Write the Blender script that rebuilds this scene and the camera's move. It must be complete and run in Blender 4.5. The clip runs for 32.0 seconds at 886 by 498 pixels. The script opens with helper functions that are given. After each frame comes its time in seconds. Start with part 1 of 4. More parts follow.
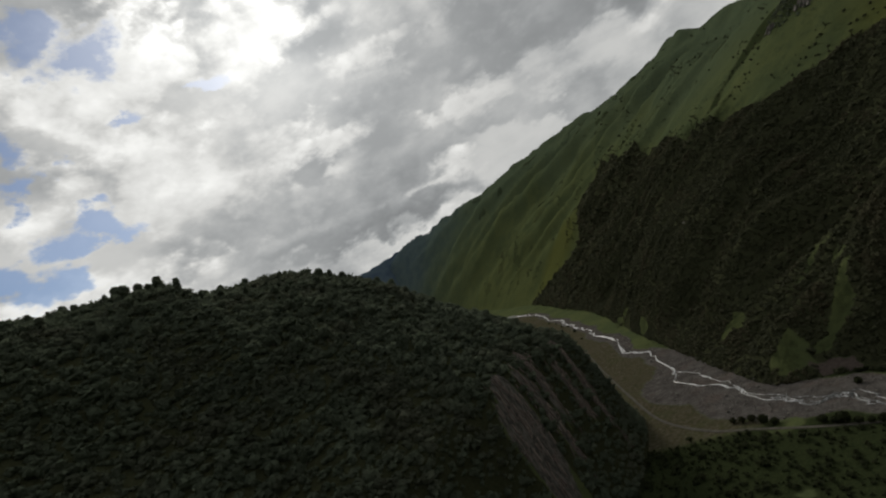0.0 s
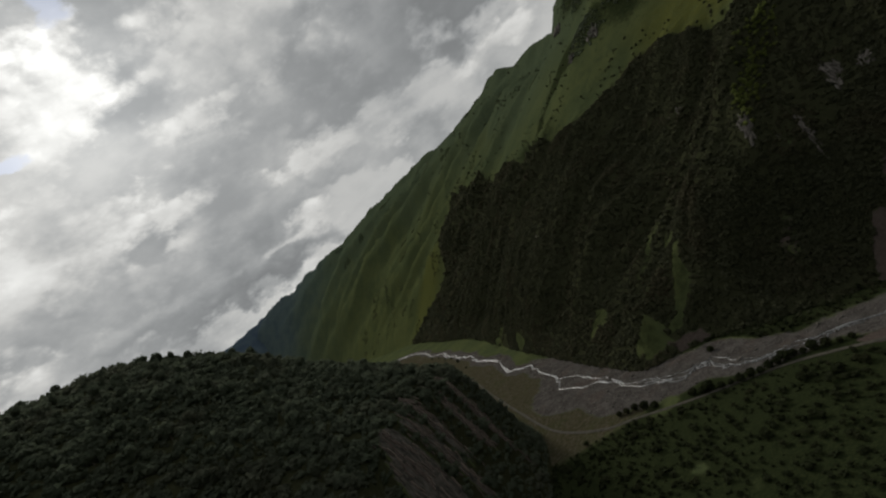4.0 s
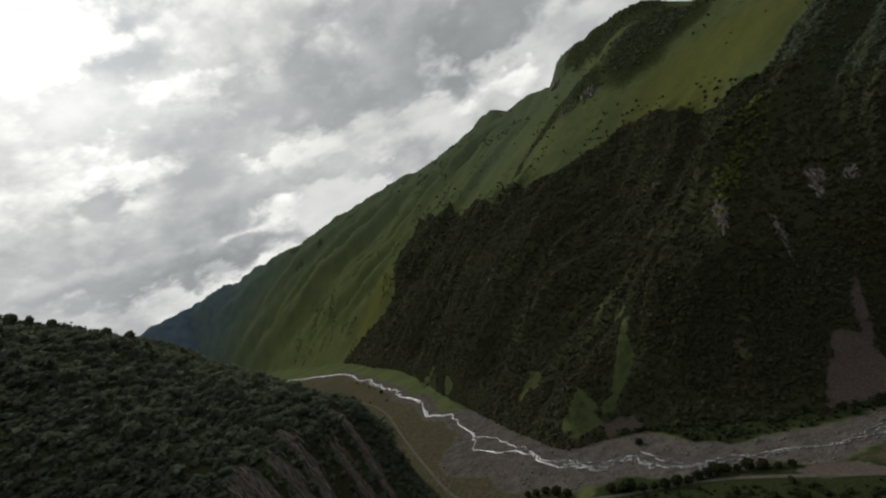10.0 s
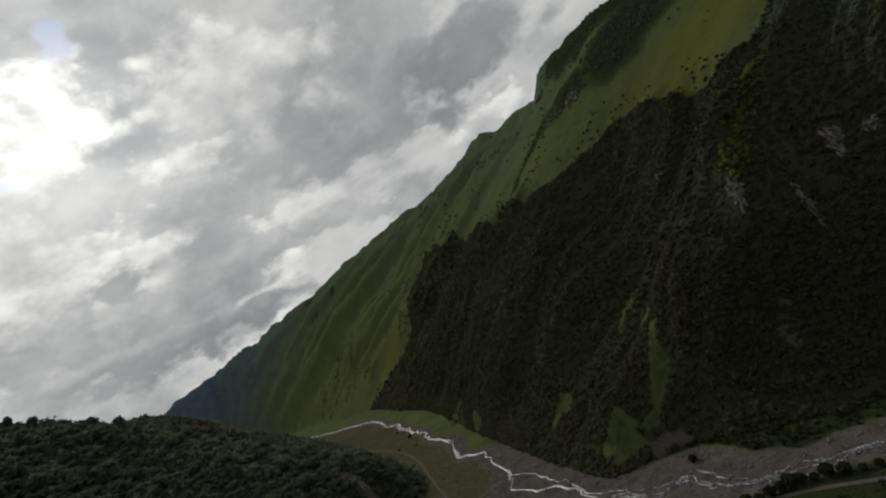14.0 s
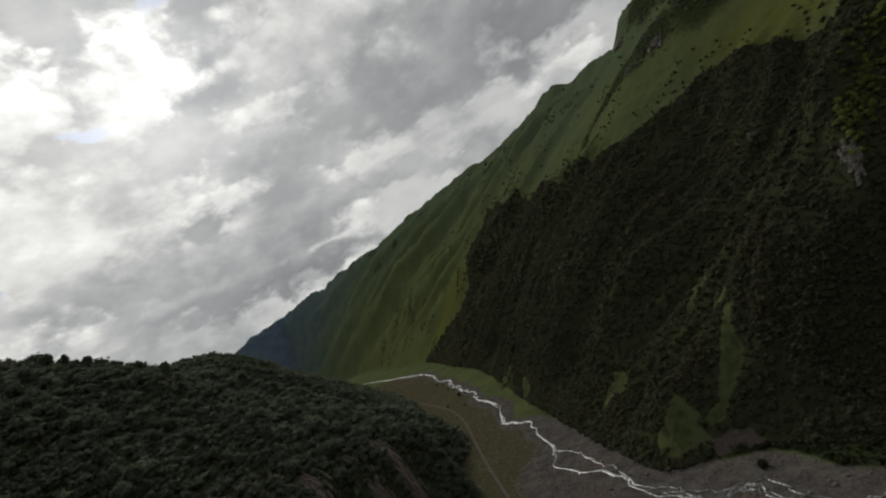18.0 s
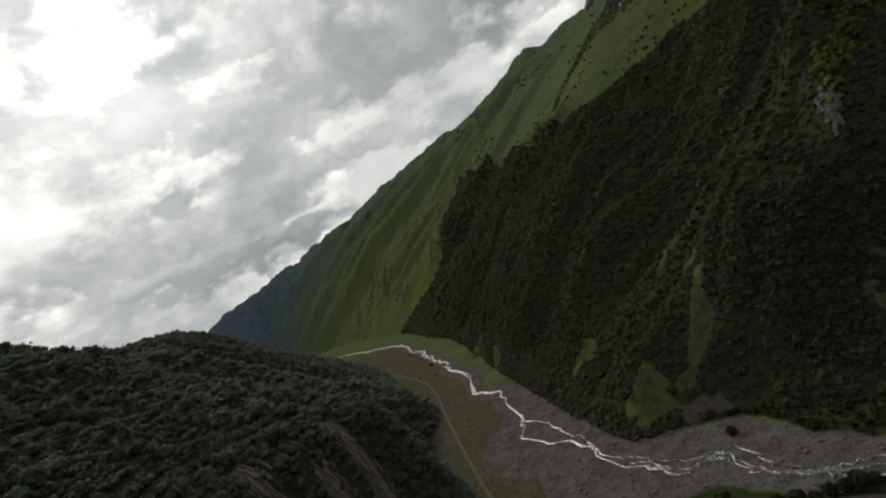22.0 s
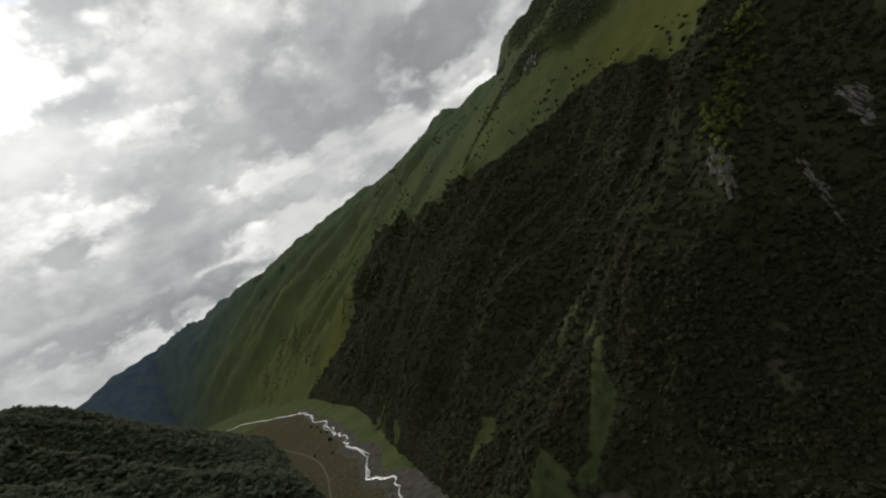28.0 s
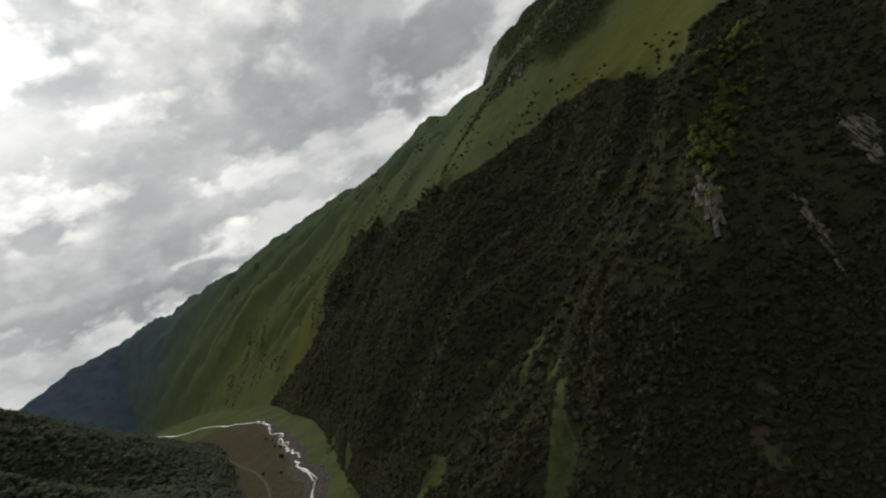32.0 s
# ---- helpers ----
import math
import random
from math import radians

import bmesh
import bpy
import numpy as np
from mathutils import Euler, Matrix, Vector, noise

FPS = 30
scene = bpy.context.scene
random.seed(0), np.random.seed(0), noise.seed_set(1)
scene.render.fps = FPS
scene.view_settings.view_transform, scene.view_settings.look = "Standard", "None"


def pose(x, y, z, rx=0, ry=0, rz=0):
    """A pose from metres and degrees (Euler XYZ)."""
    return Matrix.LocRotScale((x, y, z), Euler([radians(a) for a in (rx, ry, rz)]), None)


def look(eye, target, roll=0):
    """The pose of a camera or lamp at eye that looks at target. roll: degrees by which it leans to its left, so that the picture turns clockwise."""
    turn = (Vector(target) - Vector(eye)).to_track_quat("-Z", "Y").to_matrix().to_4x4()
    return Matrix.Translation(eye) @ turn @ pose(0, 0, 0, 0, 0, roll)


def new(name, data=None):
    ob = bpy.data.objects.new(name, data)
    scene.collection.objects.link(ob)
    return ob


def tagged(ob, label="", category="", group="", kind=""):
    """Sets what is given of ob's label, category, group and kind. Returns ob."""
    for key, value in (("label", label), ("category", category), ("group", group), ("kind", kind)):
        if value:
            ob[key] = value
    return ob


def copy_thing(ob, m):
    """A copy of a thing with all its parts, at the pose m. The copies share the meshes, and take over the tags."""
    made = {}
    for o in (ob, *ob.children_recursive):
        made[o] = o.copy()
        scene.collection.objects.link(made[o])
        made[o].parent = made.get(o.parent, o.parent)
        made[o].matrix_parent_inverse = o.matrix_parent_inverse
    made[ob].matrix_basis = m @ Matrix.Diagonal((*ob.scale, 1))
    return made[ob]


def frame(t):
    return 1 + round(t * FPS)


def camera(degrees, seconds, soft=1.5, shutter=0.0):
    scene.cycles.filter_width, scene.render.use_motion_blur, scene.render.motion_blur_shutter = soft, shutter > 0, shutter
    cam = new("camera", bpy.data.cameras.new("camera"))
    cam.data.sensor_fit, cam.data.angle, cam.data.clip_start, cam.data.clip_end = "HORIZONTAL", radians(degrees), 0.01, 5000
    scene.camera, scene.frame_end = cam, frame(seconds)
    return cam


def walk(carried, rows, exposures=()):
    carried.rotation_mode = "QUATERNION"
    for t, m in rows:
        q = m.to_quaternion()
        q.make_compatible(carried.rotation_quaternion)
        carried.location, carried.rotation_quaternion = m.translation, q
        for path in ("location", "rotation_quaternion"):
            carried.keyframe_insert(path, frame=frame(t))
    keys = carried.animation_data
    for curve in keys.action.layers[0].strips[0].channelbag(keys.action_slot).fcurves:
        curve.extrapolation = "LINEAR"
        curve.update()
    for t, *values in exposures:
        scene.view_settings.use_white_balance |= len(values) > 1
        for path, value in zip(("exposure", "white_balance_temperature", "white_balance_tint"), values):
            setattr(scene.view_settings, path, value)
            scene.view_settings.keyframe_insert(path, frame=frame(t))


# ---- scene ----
cam = camera(84.0, 32.0, soft=2.2)
PATH = [
    (0, 0.3, -80.8, 190.3, 94.95, 24.95, 26.64),
    (0.5, -0.6, -78.2, 188.9, 98.18, 29.41, 28.15),
    (1, -1, -75, 188.7, 96.94, 27.09, 29.95),
    (1.5, -2.2, -70.8, 188.8, 94.47, 25.95, 27.92),
    (2, -5.2, -66.7, 187.8, 94.11, 25.7, 21.66),
    (2.5, -6.4, -63.1, 186.4, 94.59, 27.44, 18.77),
    (3, -6.6, -60.6, 186.2, 95.12, 32.28, 18.52),
    (3.5, -6.5, -58.1, 185.6, 93.52, 35.32, 15.58),
    (4, -7.3, -54.5, 185.1, 91.53, 35.74, 9.65),
    (4.5, -8.8, -49.4, 183.8, 90.26, 31.63, 3.38),
    (6.5, -6.1, -33.3, 179.1, 90.51, 25.79, -2.03),
    (7, -5.2, -30.4, 179, 89.79, 24.69, -3.42),
    (7.5, -3.5, -27, 178.7, 88.81, 23.47, -2.37),
    (8, -1.8, -23.4, 178.2, 90.46, 22.86, 1.3),
    (8.5, -1, -19.5, 176.9, 91.1, 20.74, 1.57),
    (9, -0, -16.4, 176.1, 91.13, 20.24, 0.38),
    (9.5, 0.8, -12.1, 175.8, 91.41, 21.38, 1.42),
    (10, 2.6, -9.5, 175.4, 92.23, 22.95, 4.24),
    (10.5, 4.2, -5.8, 174.8, 92.97, 25.33, 5.71),
    (11, 4.4, -1.8, 174, 93.67, 26.48, 5.46),
    (11.5, 4.5, 1.5, 173.2, 94.02, 27.4, 4.5),
    (12, 4.5, 6.7, 170.6, 96.91, 30.23, 4.95),
    (12.5, 6.6, 10.5, 170.8, 96.46, 29.01, 6.91),
    (13, 6.9, 14.3, 169.2, 97.61, 30.82, 6.81),
    (13.5, 7.8, 17.8, 168.5, 97.92, 32.34, 6.62),
    (15.5, 14.4, 32.7, 173.9, 92.03, 26.86, 6.52),
    (16, 15, 36.2, 173.3, 92.67, 25.23, 7.69),
    (16.5, 16.7, 40.7, 173.7, 92.69, 19.01, 12.79),
    (17, 17.5, 45.9, 170.1, 98.63, 28.72, 13.72),
    (17.5, 19.3, 48.8, 170.1, 97.02, 28.31, 14.91),
    (18, 19.9, 51.7, 169.9, 95.79, 28.12, 14.78),
    (18.5, 19.6, 54.1, 169.9, 92.75, 26.14, 11.07),
    (19, 19.4, 56.9, 169.7, 91.17, 25.74, 8.85),
    (19.5, 20.5, 60.5, 169.8, 88.83, 22.59, 9.68),
    (20, 22, 64.4, 168.4, 88.73, 21.45, 10.89),
    (20.5, 21.9, 68.2, 167.3, 87.95, 22.19, 9.68),
    (21, 21.9, 72.1, 165.9, 87.82, 23.72, 8.26),
    (21.5, 22.7, 76, 164.3, 88.18, 25.24, 8.86),
    (22, 25.2, 79.5, 162.2, 90.94, 29.57, 11.83),
    (22.5, 26.6, 84.4, 158.9, 95.07, 35.92, 14.04),
    (23, 26.9, 88.7, 158.1, 93.75, 31.54, 10.85),
    (23.5, 28, 94.4, 156.9, 95.35, 29.67, 7.98),
    (24, 29.7, 99.1, 156, 94.51, 26.96, 5.7),
    (24.5, 32.2, 102.7, 155.4, 94.75, 28.67, 3.43),
    (25, 34.3, 106.4, 155.3, 94.16, 29.95, 2.51),
    (25.5, 36.3, 110.5, 154.5, 94.39, 29.22, 2.56),
    (27.5, 45.8, 127.6, 153.9, 92.29, 28.38, 2.93),
    (28, 47.7, 132.1, 153.9, 92.37, 29.06, 1.76),
    (28.5, 49.5, 137.4, 152.5, 94.83, 30.97, 1.2),
    (29, 52.6, 142.4, 152.5, 94.34, 32, 1.12),
    (29.5, 55, 147, 152.2, 95.31, 32.19, 1.43),
    (30, 57.5, 151.5, 152.3, 95.38, 31.03, 1.49),
    (30.5, 59.4, 155.6, 152.7, 95.02, 29.72, 1.09),
    (31, 61.9, 159.3, 153.6, 93.88, 28.82, 0.85),
    (31.5, 64.9, 163.4, 153.7, 93.55, 28.44, 1.04),
    (32, 65.9, 167.3, 154.6, 92.12, 25.74, -0.71),
]
walk(cam, [(t, pose(*place)) for t, *place in PATH],
     exposures=[(0, -0.3), (1, -0.4), (2, -0.4), (4, -0.44), (7, 0.1), (9, 0.2), (11, -0.06), (12, -0.05), (13, -0.3), (16, -0.1), (18, -0.25), (19, -0.22), (20, -0.08), (22, 0.05), (23, -0.22), (25, -0.15), (30, 0.05), (32, 0.05)])

# ---- sky and sun ----
SUN_AZ, SUN_EL = radians(-33), radians(33)
SUN_WAY = Vector((math.sin(SUN_AZ) * math.cos(SUN_EL), math.cos(SUN_AZ) * math.cos(SUN_EL), math.sin(SUN_EL)))


class Nodes:
    """Short hand for a node tree."""

    def __init__(self, tree):
        self.t = tree

    def add(self, kind, ins=None, **props):
        n = self.t.nodes.new(kind)
        for k, v in props.items():
            if k == "operation":
                n.operation = v
            elif k == "blend_type":
                n.blend_type = v
            elif k == "data_type":
                n.data_type = v
            elif k == "attribute_name":
                n.attribute_name = v
            elif k == "noise_dimensions":
                n.noise_dimensions = v
            elif k == "feature":
                n.feature = v
            elif k == "sky_type":
                n.sky_type = v
        for k, v in (ins or {}).items():
            s = n.inputs[k]
            if isinstance(v, bpy.types.NodeSocket):
                self.t.links.new(v, s)
            else:
                s.default_value = v
        return n

    def math(self, op, a, b=0.0, clamp=False):
        n = self.add("ShaderNodeMath", {0: a, 1: b}, operation=op)
        n.use_clamp = clamp
        return n.outputs[0]

    def vec(self, op, a, b=(0, 0, 0)):
        n = self.add("ShaderNodeVectorMath", {0: a, 1: b}, operation=op)
        return n.outputs["Value"] if op in ("DOT_PRODUCT", "LENGTH", "DISTANCE") else n.outputs[0]

    def noise(self, vector, scale, detail=4.0, rough=0.5, distort=0.0, color=False):
        n = self.add("ShaderNodeTexNoise", {"Vector": vector, "Scale": scale, "Detail": detail, "Roughness": rough, "Distortion": distort})
        return n.outputs["Color" if color else "Fac"]

    def mapped(self, value, a, b, c=0.0, d=1.0, smooth=True):
        n = self.add("ShaderNodeMapRange", {"Value": value, "From Min": a, "From Max": b, "To Min": c, "To Max": d})
        n.interpolation_type = "SMOOTHSTEP" if smooth else "LINEAR"
        return n.outputs[0]

    def mix(self, fac, a, b):
        n = self.add("ShaderNodeMix", data_type="RGBA")
        for sock, v in ((n.inputs[0], fac), (n.inputs[6], a), (n.inputs[7], b)):
            if isinstance(v, bpy.types.NodeSocket):
                self.t.links.new(v, sock)
            else:
                sock.default_value = v if not isinstance(v, tuple) or len(v) == 4 else (*v, 1)
        return n.outputs[2]


def toward(az, el):
    az, el = radians(az), radians(el)
    return (math.sin(az) * math.cos(el), math.cos(az) * math.cos(el), math.sin(el))


# heaps of cloud, far ones first: azimuth, elevation, half width, half height in degrees, brightness, cover
PALE_CLOUDS = [(-50, 22, 12, 6, 0.94, 0.85), (-49, 33, 11, 6, 1.05, 0.85), (-58, 13, 11, 3.5, 0.86, 0.8), (-35, 34, 8, 6, 1.02, 0.9), (-22, 28, 6, 2.2, 0.92, 0.8),
               (-13, 18.6, 8, 1.5, 0.86, 0.8), (10, 15.8, 6, 1.6, 0.78, 0.8), (1, 18.0, 5, 1.2, 0.72, 0.7), (-21, 11.5, 5, 1.8, 0.76, 0.8), (-27, 7.2, 9, 1.6, 0.74, 0.8), (-32, 21.8, 7, 2.0, 1.0, 0.8)]
GREY_CLOUDS = [(-3, 27.5, 17, 9, 0.41, 0.9), (-13, 33, 10, 6, 0.66, 0.8), (-17, 24.6, 5, 2.6, 0.50, 0.6), (-6, 22.5, 8, 2.6, 0.35, 0.7), (10, 23, 10, 4.5, 0.27, 0.85),
               (-25.5, 24.5, 5.5, 2.6, 0.56, 0.7), (-38, 28.6, 5, 3, 0.66, 0.6), (-40, 23.5, 4.5, 2.5, 0.56, 0.75), (-44, 18.2, 5, 2, 0.56, 0.6), (-12, 15.6, 5, 1.4, 0.42, 0.7)]
LOW_CLOUDS = [(-3, 13.6, 6, 1.6, 0.40, 0.7), (-30, 18.2, 3.4, 2.6, 0.56, 0.9), (-28.5, 14.6, 6.5, 2.6, 0.40, 0.9), (-36.8, 16.0, 4.2, 2.5, 0.44, 0.9),
              (-27, 10.2, 10, 1.5, 0.29, 0.8), (-37, 11.2, 8, 1.6, 0.36, 0.75), (-44, 12.6, 7, 1.6, 0.50, 0.6), (-39, 8.0, 9, 1.2, 0.52, 0.7)]
# rents in the deck, where blue shows: azimuth, elevation, half width, half height
RENTS = [(-52.6, 35.2, 5.5, 3.2), (-57.5, 36.6, 5.0, 2.6), (-29.3, 39.8, 3.0, 3.2), (-61, 27.6, 3.4, 1.8), (-63, 24.4, 3.2, 1.6), (-56.5, 19.4, 5.2, 1.5), (-63, 17.8, 3.6, 2.2), (-51.8, 29.4, 2.2, 1.0), (-43.6, 28.6, 2.4, 0.9),
         (-74, 33, 9, 7), (140, 35, 16, 10), (-150, 40, 14, 9)]


def build_sky():
    world = bpy.data.worlds.new("sky")
    scene.world = world
    world.use_nodes = True
    world.node_tree.nodes.clear()
    k = Nodes(world.node_tree)
    ray = k.add("ShaderNodeTexCoord").outputs["Generated"]
    xyz = k.add("ShaderNodeSeparateXYZ", {0: ray})
    near_sun = k.math("MAXIMUM", k.vec("DOT_PRODUCT", ray, tuple(SUN_WAY)), 0.0)
    glow = k.math("POWER", near_sun, 60.0)
    flat = k.vec("MULTIPLY", ray, (1.0, 1.0, 1.7))
    # ragged outlines: directions bent by two sizes of turbulence
    bend = k.add("ShaderNodeSeparateXYZ", {0: k.noise(flat, 6.0, 9, 0.58, 0, True)})
    deg = 57.29578
    az = k.math("MULTIPLY", k.math("ARCTAN2", xyz.outputs[0], xyz.outputs[1]), deg)
    el = k.math("MULTIPLY", k.math("ARCSINE", xyz.outputs[2]), deg)
    az = k.math("ADD", az, k.math("MULTIPLY", k.math("SUBTRACT", bend.outputs[0], 0.5), 15.0))
    el = k.math("ADD", el, k.math("MULTIPLY", k.math("SUBTRACT", bend.outputs[1], 0.5), 12.0))
    # billows, rounded above
    puffs = 0.0
    for size, deep in ((13.0, 0.55), (29.0, 0.30), (62.0, 0.15)):
        where = k.vec("ADD", flat, k.vec("MULTIPLY", k.vec("SUBTRACT", k.noise(flat, size * 0.6, 3, 0.5, 0, True), (0.5, 0.5, 0.5)), (0.05, 0.05, 0.05)))
        cell = k.add("ShaderNodeTexVoronoi", {"Vector": k.vec("MULTIPLY", where, (1.0, 1.0, 0.75)), "Scale": size}, feature="SMOOTH_F1").outputs["Distance"]
        puffs = k.math("ADD", puffs, k.math("MULTIPLY", k.math("SUBTRACT", 0.42, cell), deep))
    fine = k.math("SUBTRACT", k.noise(flat, 11.0, 9, 0.60), 0.5)
    broken = k.math("ADD", k.math("MULTIPLY", puffs, 1.7), k.math("MULTIPLY", fine, 1.2))
    deck = k.mapped(k.noise(k.vec("ADD", flat, (4.0, 1.0, 2.0)), 4.5, 7, 0.54), 0.34, 0.66, 0.42, 0.70)

    def heap(a, e, w, h):
        """How deep inside an oval heap, and how high in it."""
        u = k.math("DIVIDE", k.math("SUBTRACT", az, a), w)
        v = k.math("DIVIDE", k.math("SUBTRACT", el, e), h)
        r = k.math("SQRT", k.math("ADD", k.math("MULTIPLY", u, u), k.math("MULTIPLY", v, v)))
        return k.math("ADD", k.math("SUBTRACT", 1.0, r), broken), v

    for a, e, w, h, tone, cover in PALE_CLOUDS + GREY_CLOUDS + LOW_CLOUDS:
        inside, v = heap(a, e, w, h)
        mask = k.mapped(inside, -0.30, 0.45, 0.0, cover)
        # lighter heads, greyer bases, thin bright rims
        lit = k.mapped(v, -1.0, 1.1, 0.84, 1.26, False)
        body = k.math("MULTIPLY", k.math("MULTIPLY", lit, tone), k.math("ADD", 1.0, k.math("MULTIPLY", broken, 0.60)))
        deck = k.math("ADD", k.math("MULTIPLY", deck, k.math("SUBTRACT", 1.0, mask)), k.math("MULTIPLY", body, mask))
    gain = k.math("ADD", 1.0, k.math("MULTIPLY", glow, 0.45))
    tint = k.mix(k.mapped(deck, 0.3, 0.8), (0.95, 0.985, 1.0), (1.0, 1.0, 0.97))
    cloud = k.vec("SCALE", tint)
    k.t.links.new(k.math("MULTIPLY", deck, gain), cloud.node.inputs["Scale"])
    rent = 0.0
    for a, e, w, h in RENTS:
        rent = k.math("MAXIMUM", rent, k.mapped(k.math("ADD", heap(a, e, w, h)[0], k.math("MULTIPLY", fine, 1.6)), 0.0, 0.6, 0.0, 0.9))
    sky = k.add("ShaderNodeTexSky", sky_type="NISHITA")
    sky.sun_disc, sky.sun_elevation, sky.sun_rotation = False, SUN_EL, SUN_AZ
    blue = k.vec("MULTIPLY", sky.outputs[0], (0.060, 0.070, 0.084))
    color = k.mix(rent, cloud, blue)
    bg = k.add("ShaderNodeBackground", {"Color": color, "Strength": 1.0})
    k.add("ShaderNodeOutputWorld", {"Surface": bg.outputs[0]})


build_sky()
sun = new("sun", bpy.data.lights.new("sun", "SUN"))
sun.data.energy, sun.data.angle, sun.data.color = 2.0, radians(10), (1.0, 0.95, 0.86)
sun.matrix_world = look((0, 0, 900), Vector((0, 0, 900)) - SUN_WAY)


# ---- materials ----
def material(name):
    m = bpy.data.materials.new(name)
    m.use_nodes = True
    m.node_tree.nodes.clear()
    return m, Nodes(m.node_tree)


def finish(k, color, rough, bump=None, strength=0.5, distance=1.0, spec=0.3):
    b = k.add("ShaderNodeBsdfPrincipled", {"Base Color": color, "Roughness": rough, "Specular IOR Level": spec})
    if bump is not None:
        n = k.add("ShaderNodeBump", {"Height": bump, "Strength": strength, "Distance": distance})
        k.t.links.new(n.outputs[0], b.inputs["Normal"])
    k.add("ShaderNodeOutputMaterial", {"Surface": b.outputs[0]})


def land_material():
    """Grass, forest floor, gravel, silt, rock and scree, told apart by where they lie."""
    m, k = material("land")
    at = k.add("ShaderNodeTexCoord").outputs["Object"]
    zone = lambda n: k.add("ShaderNodeAttribute", attribute_name=n).outputs["Fac"]
    n1, n2, n3 = k.noise(at, 0.012, 5, 0.6), k.noise(at, 0.09, 6, 0.62), k.noise(at, 0.7, 5, 0.65)
    ragged = k.math("MULTIPLY", k.math("SUBTRACT", k.noise(at, 0.16, 5, 0.7), 0.5), 0.9)
    def edge(n, a=0.42, b=0.58):
        z = zone(n)
        return k.mapped(k.math("ADD", z, k.math("MULTIPLY", ragged, k.math("MULTIPLY", z, 4.0, True))), a, b)

    grass = k.mix(k.mapped(n1, 0.35, 0.65), (0.052, 0.066, 0.030), (0.074, 0.086, 0.035))
    grass = k.mix(k.mapped(n2, 0.48, 0.72), grass, (0.044, 0.056, 0.027))
    grass = k.mix(k.mapped(n3, 0.45, 0.8, 0, 0.3), grass, (0.072, 0.080, 0.030))
    # bluer towards the crest: haze on the upper slopes, tinted into the grass
    grass = k.mix(k.math("MULTIPLY", zone("alpine"), 0.85), grass, k.mix(k.mapped(n2, 0.35, 0.65), (0.048, 0.065, 0.040), (0.068, 0.086, 0.048)))
    # sunlit patches on the meadows, put into the grass colour
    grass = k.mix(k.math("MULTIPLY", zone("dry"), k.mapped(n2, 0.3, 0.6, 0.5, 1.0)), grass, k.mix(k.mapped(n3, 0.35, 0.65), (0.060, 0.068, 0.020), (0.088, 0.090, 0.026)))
    soil = k.mix(k.mapped(n3, 0.3, 0.7), (0.024, 0.027, 0.014), (0.042, 0.044, 0.023))
    stones = k.add("ShaderNodeTexVoronoi", {"Vector": at, "Scale": 0.7}).outputs["Distance"]
    gravel = k.mix(k.mapped(n2, 0.3, 0.7), (0.038, 0.034, 0.030), (0.082, 0.075, 0.068))
    gravel = k.mix(k.mapped(k.noise(at, 0.03, 5, 0.65), 0.5, 0.66), gravel, (0.068, 0.055, 0.047))
    gravel = k.mix(k.mapped(stones, 0.05, 0.5, 0.5, 0.0), gravel, (0.13, 0.122, 0.115))
    gravel = k.mix(k.mapped(k.noise(at, 1.3, 4, 0.7), 0.54, 0.66, 0.0, 0.85), gravel, (0.165, 0.155, 0.145))
    gravel = k.mix(k.mapped(k.noise(at, 0.2, 6, 0.7), 0.52, 0.62, 0.0, 0.7), gravel, (0.034, 0.031, 0.027))
    silt = k.mix(k.mapped(n2, 0.35, 0.68), (0.066, 0.057, 0.036), (0.050, 0.047, 0.026))
    silt = k.mix(k.mapped(n1, 0.5, 0.7), silt, (0.080, 0.066, 0.048))
    silt = k.mix(k.mapped(k.noise(at, 0.028, 5, 0.65), 0.5, 0.64, 0, 0.55), silt, (0.050, 0.056, 0.024))
    # old flood lines that run with the valley
    lines = k.noise(k.add("ShaderNodeCombineXYZ", {0: k.math("MULTIPLY", zone("flow"), 3.2), 1: zone("run")}).outputs[0], 1.6, 5, 0.6)
    silt = k.mix(k.mapped(lines, 0.50, 0.60, 0, 0.7), silt, (0.094, 0.080, 0.062))
    silt = k.mix(k.mapped(lines, 0.47, 0.38, 0, 0.6), silt, (0.040, 0.038, 0.022))
    streak = k.noise(k.vec("MULTIPLY", at, (1, 1, 0.25)), 0.5, 9, 0.75)
    silt = k.mix(k.mapped(k.noise(at, 0.33, 7, 0.72), 0.42, 0.68, 0, 0.8), silt, (0.028, 0.030, 0.015))
    rock = k.mix(k.mapped(streak, 0.35, 0.65), (0.030, 0.029, 0.024), (0.14, 0.128, 0.112))
    scree = k.mix(k.mapped(n3, 0.3, 0.75), (0.060, 0.046, 0.039), (0.098, 0.081, 0.070))
    # blue haze of distance, painted into the farthest land
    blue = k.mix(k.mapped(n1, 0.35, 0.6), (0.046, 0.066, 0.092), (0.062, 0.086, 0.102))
    c = k.mix(edge("forest"), grass, soil)
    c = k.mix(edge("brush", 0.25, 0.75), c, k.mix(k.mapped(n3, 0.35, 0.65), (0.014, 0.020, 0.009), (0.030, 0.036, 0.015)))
    c = k.mix(edge("silt", 0.25, 0.75), c, silt)
    c = k.mix(edge("gravel", 0.3, 0.7), c, gravel)
    c = k.mix(edge("scree"), c, scree)
    c = k.mix(edge("rock"), c, rock)
    # thinner haze over far green slopes, mixed into their base colour
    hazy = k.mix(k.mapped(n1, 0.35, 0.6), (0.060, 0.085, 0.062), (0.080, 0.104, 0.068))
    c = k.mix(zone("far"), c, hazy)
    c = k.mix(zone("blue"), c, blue)
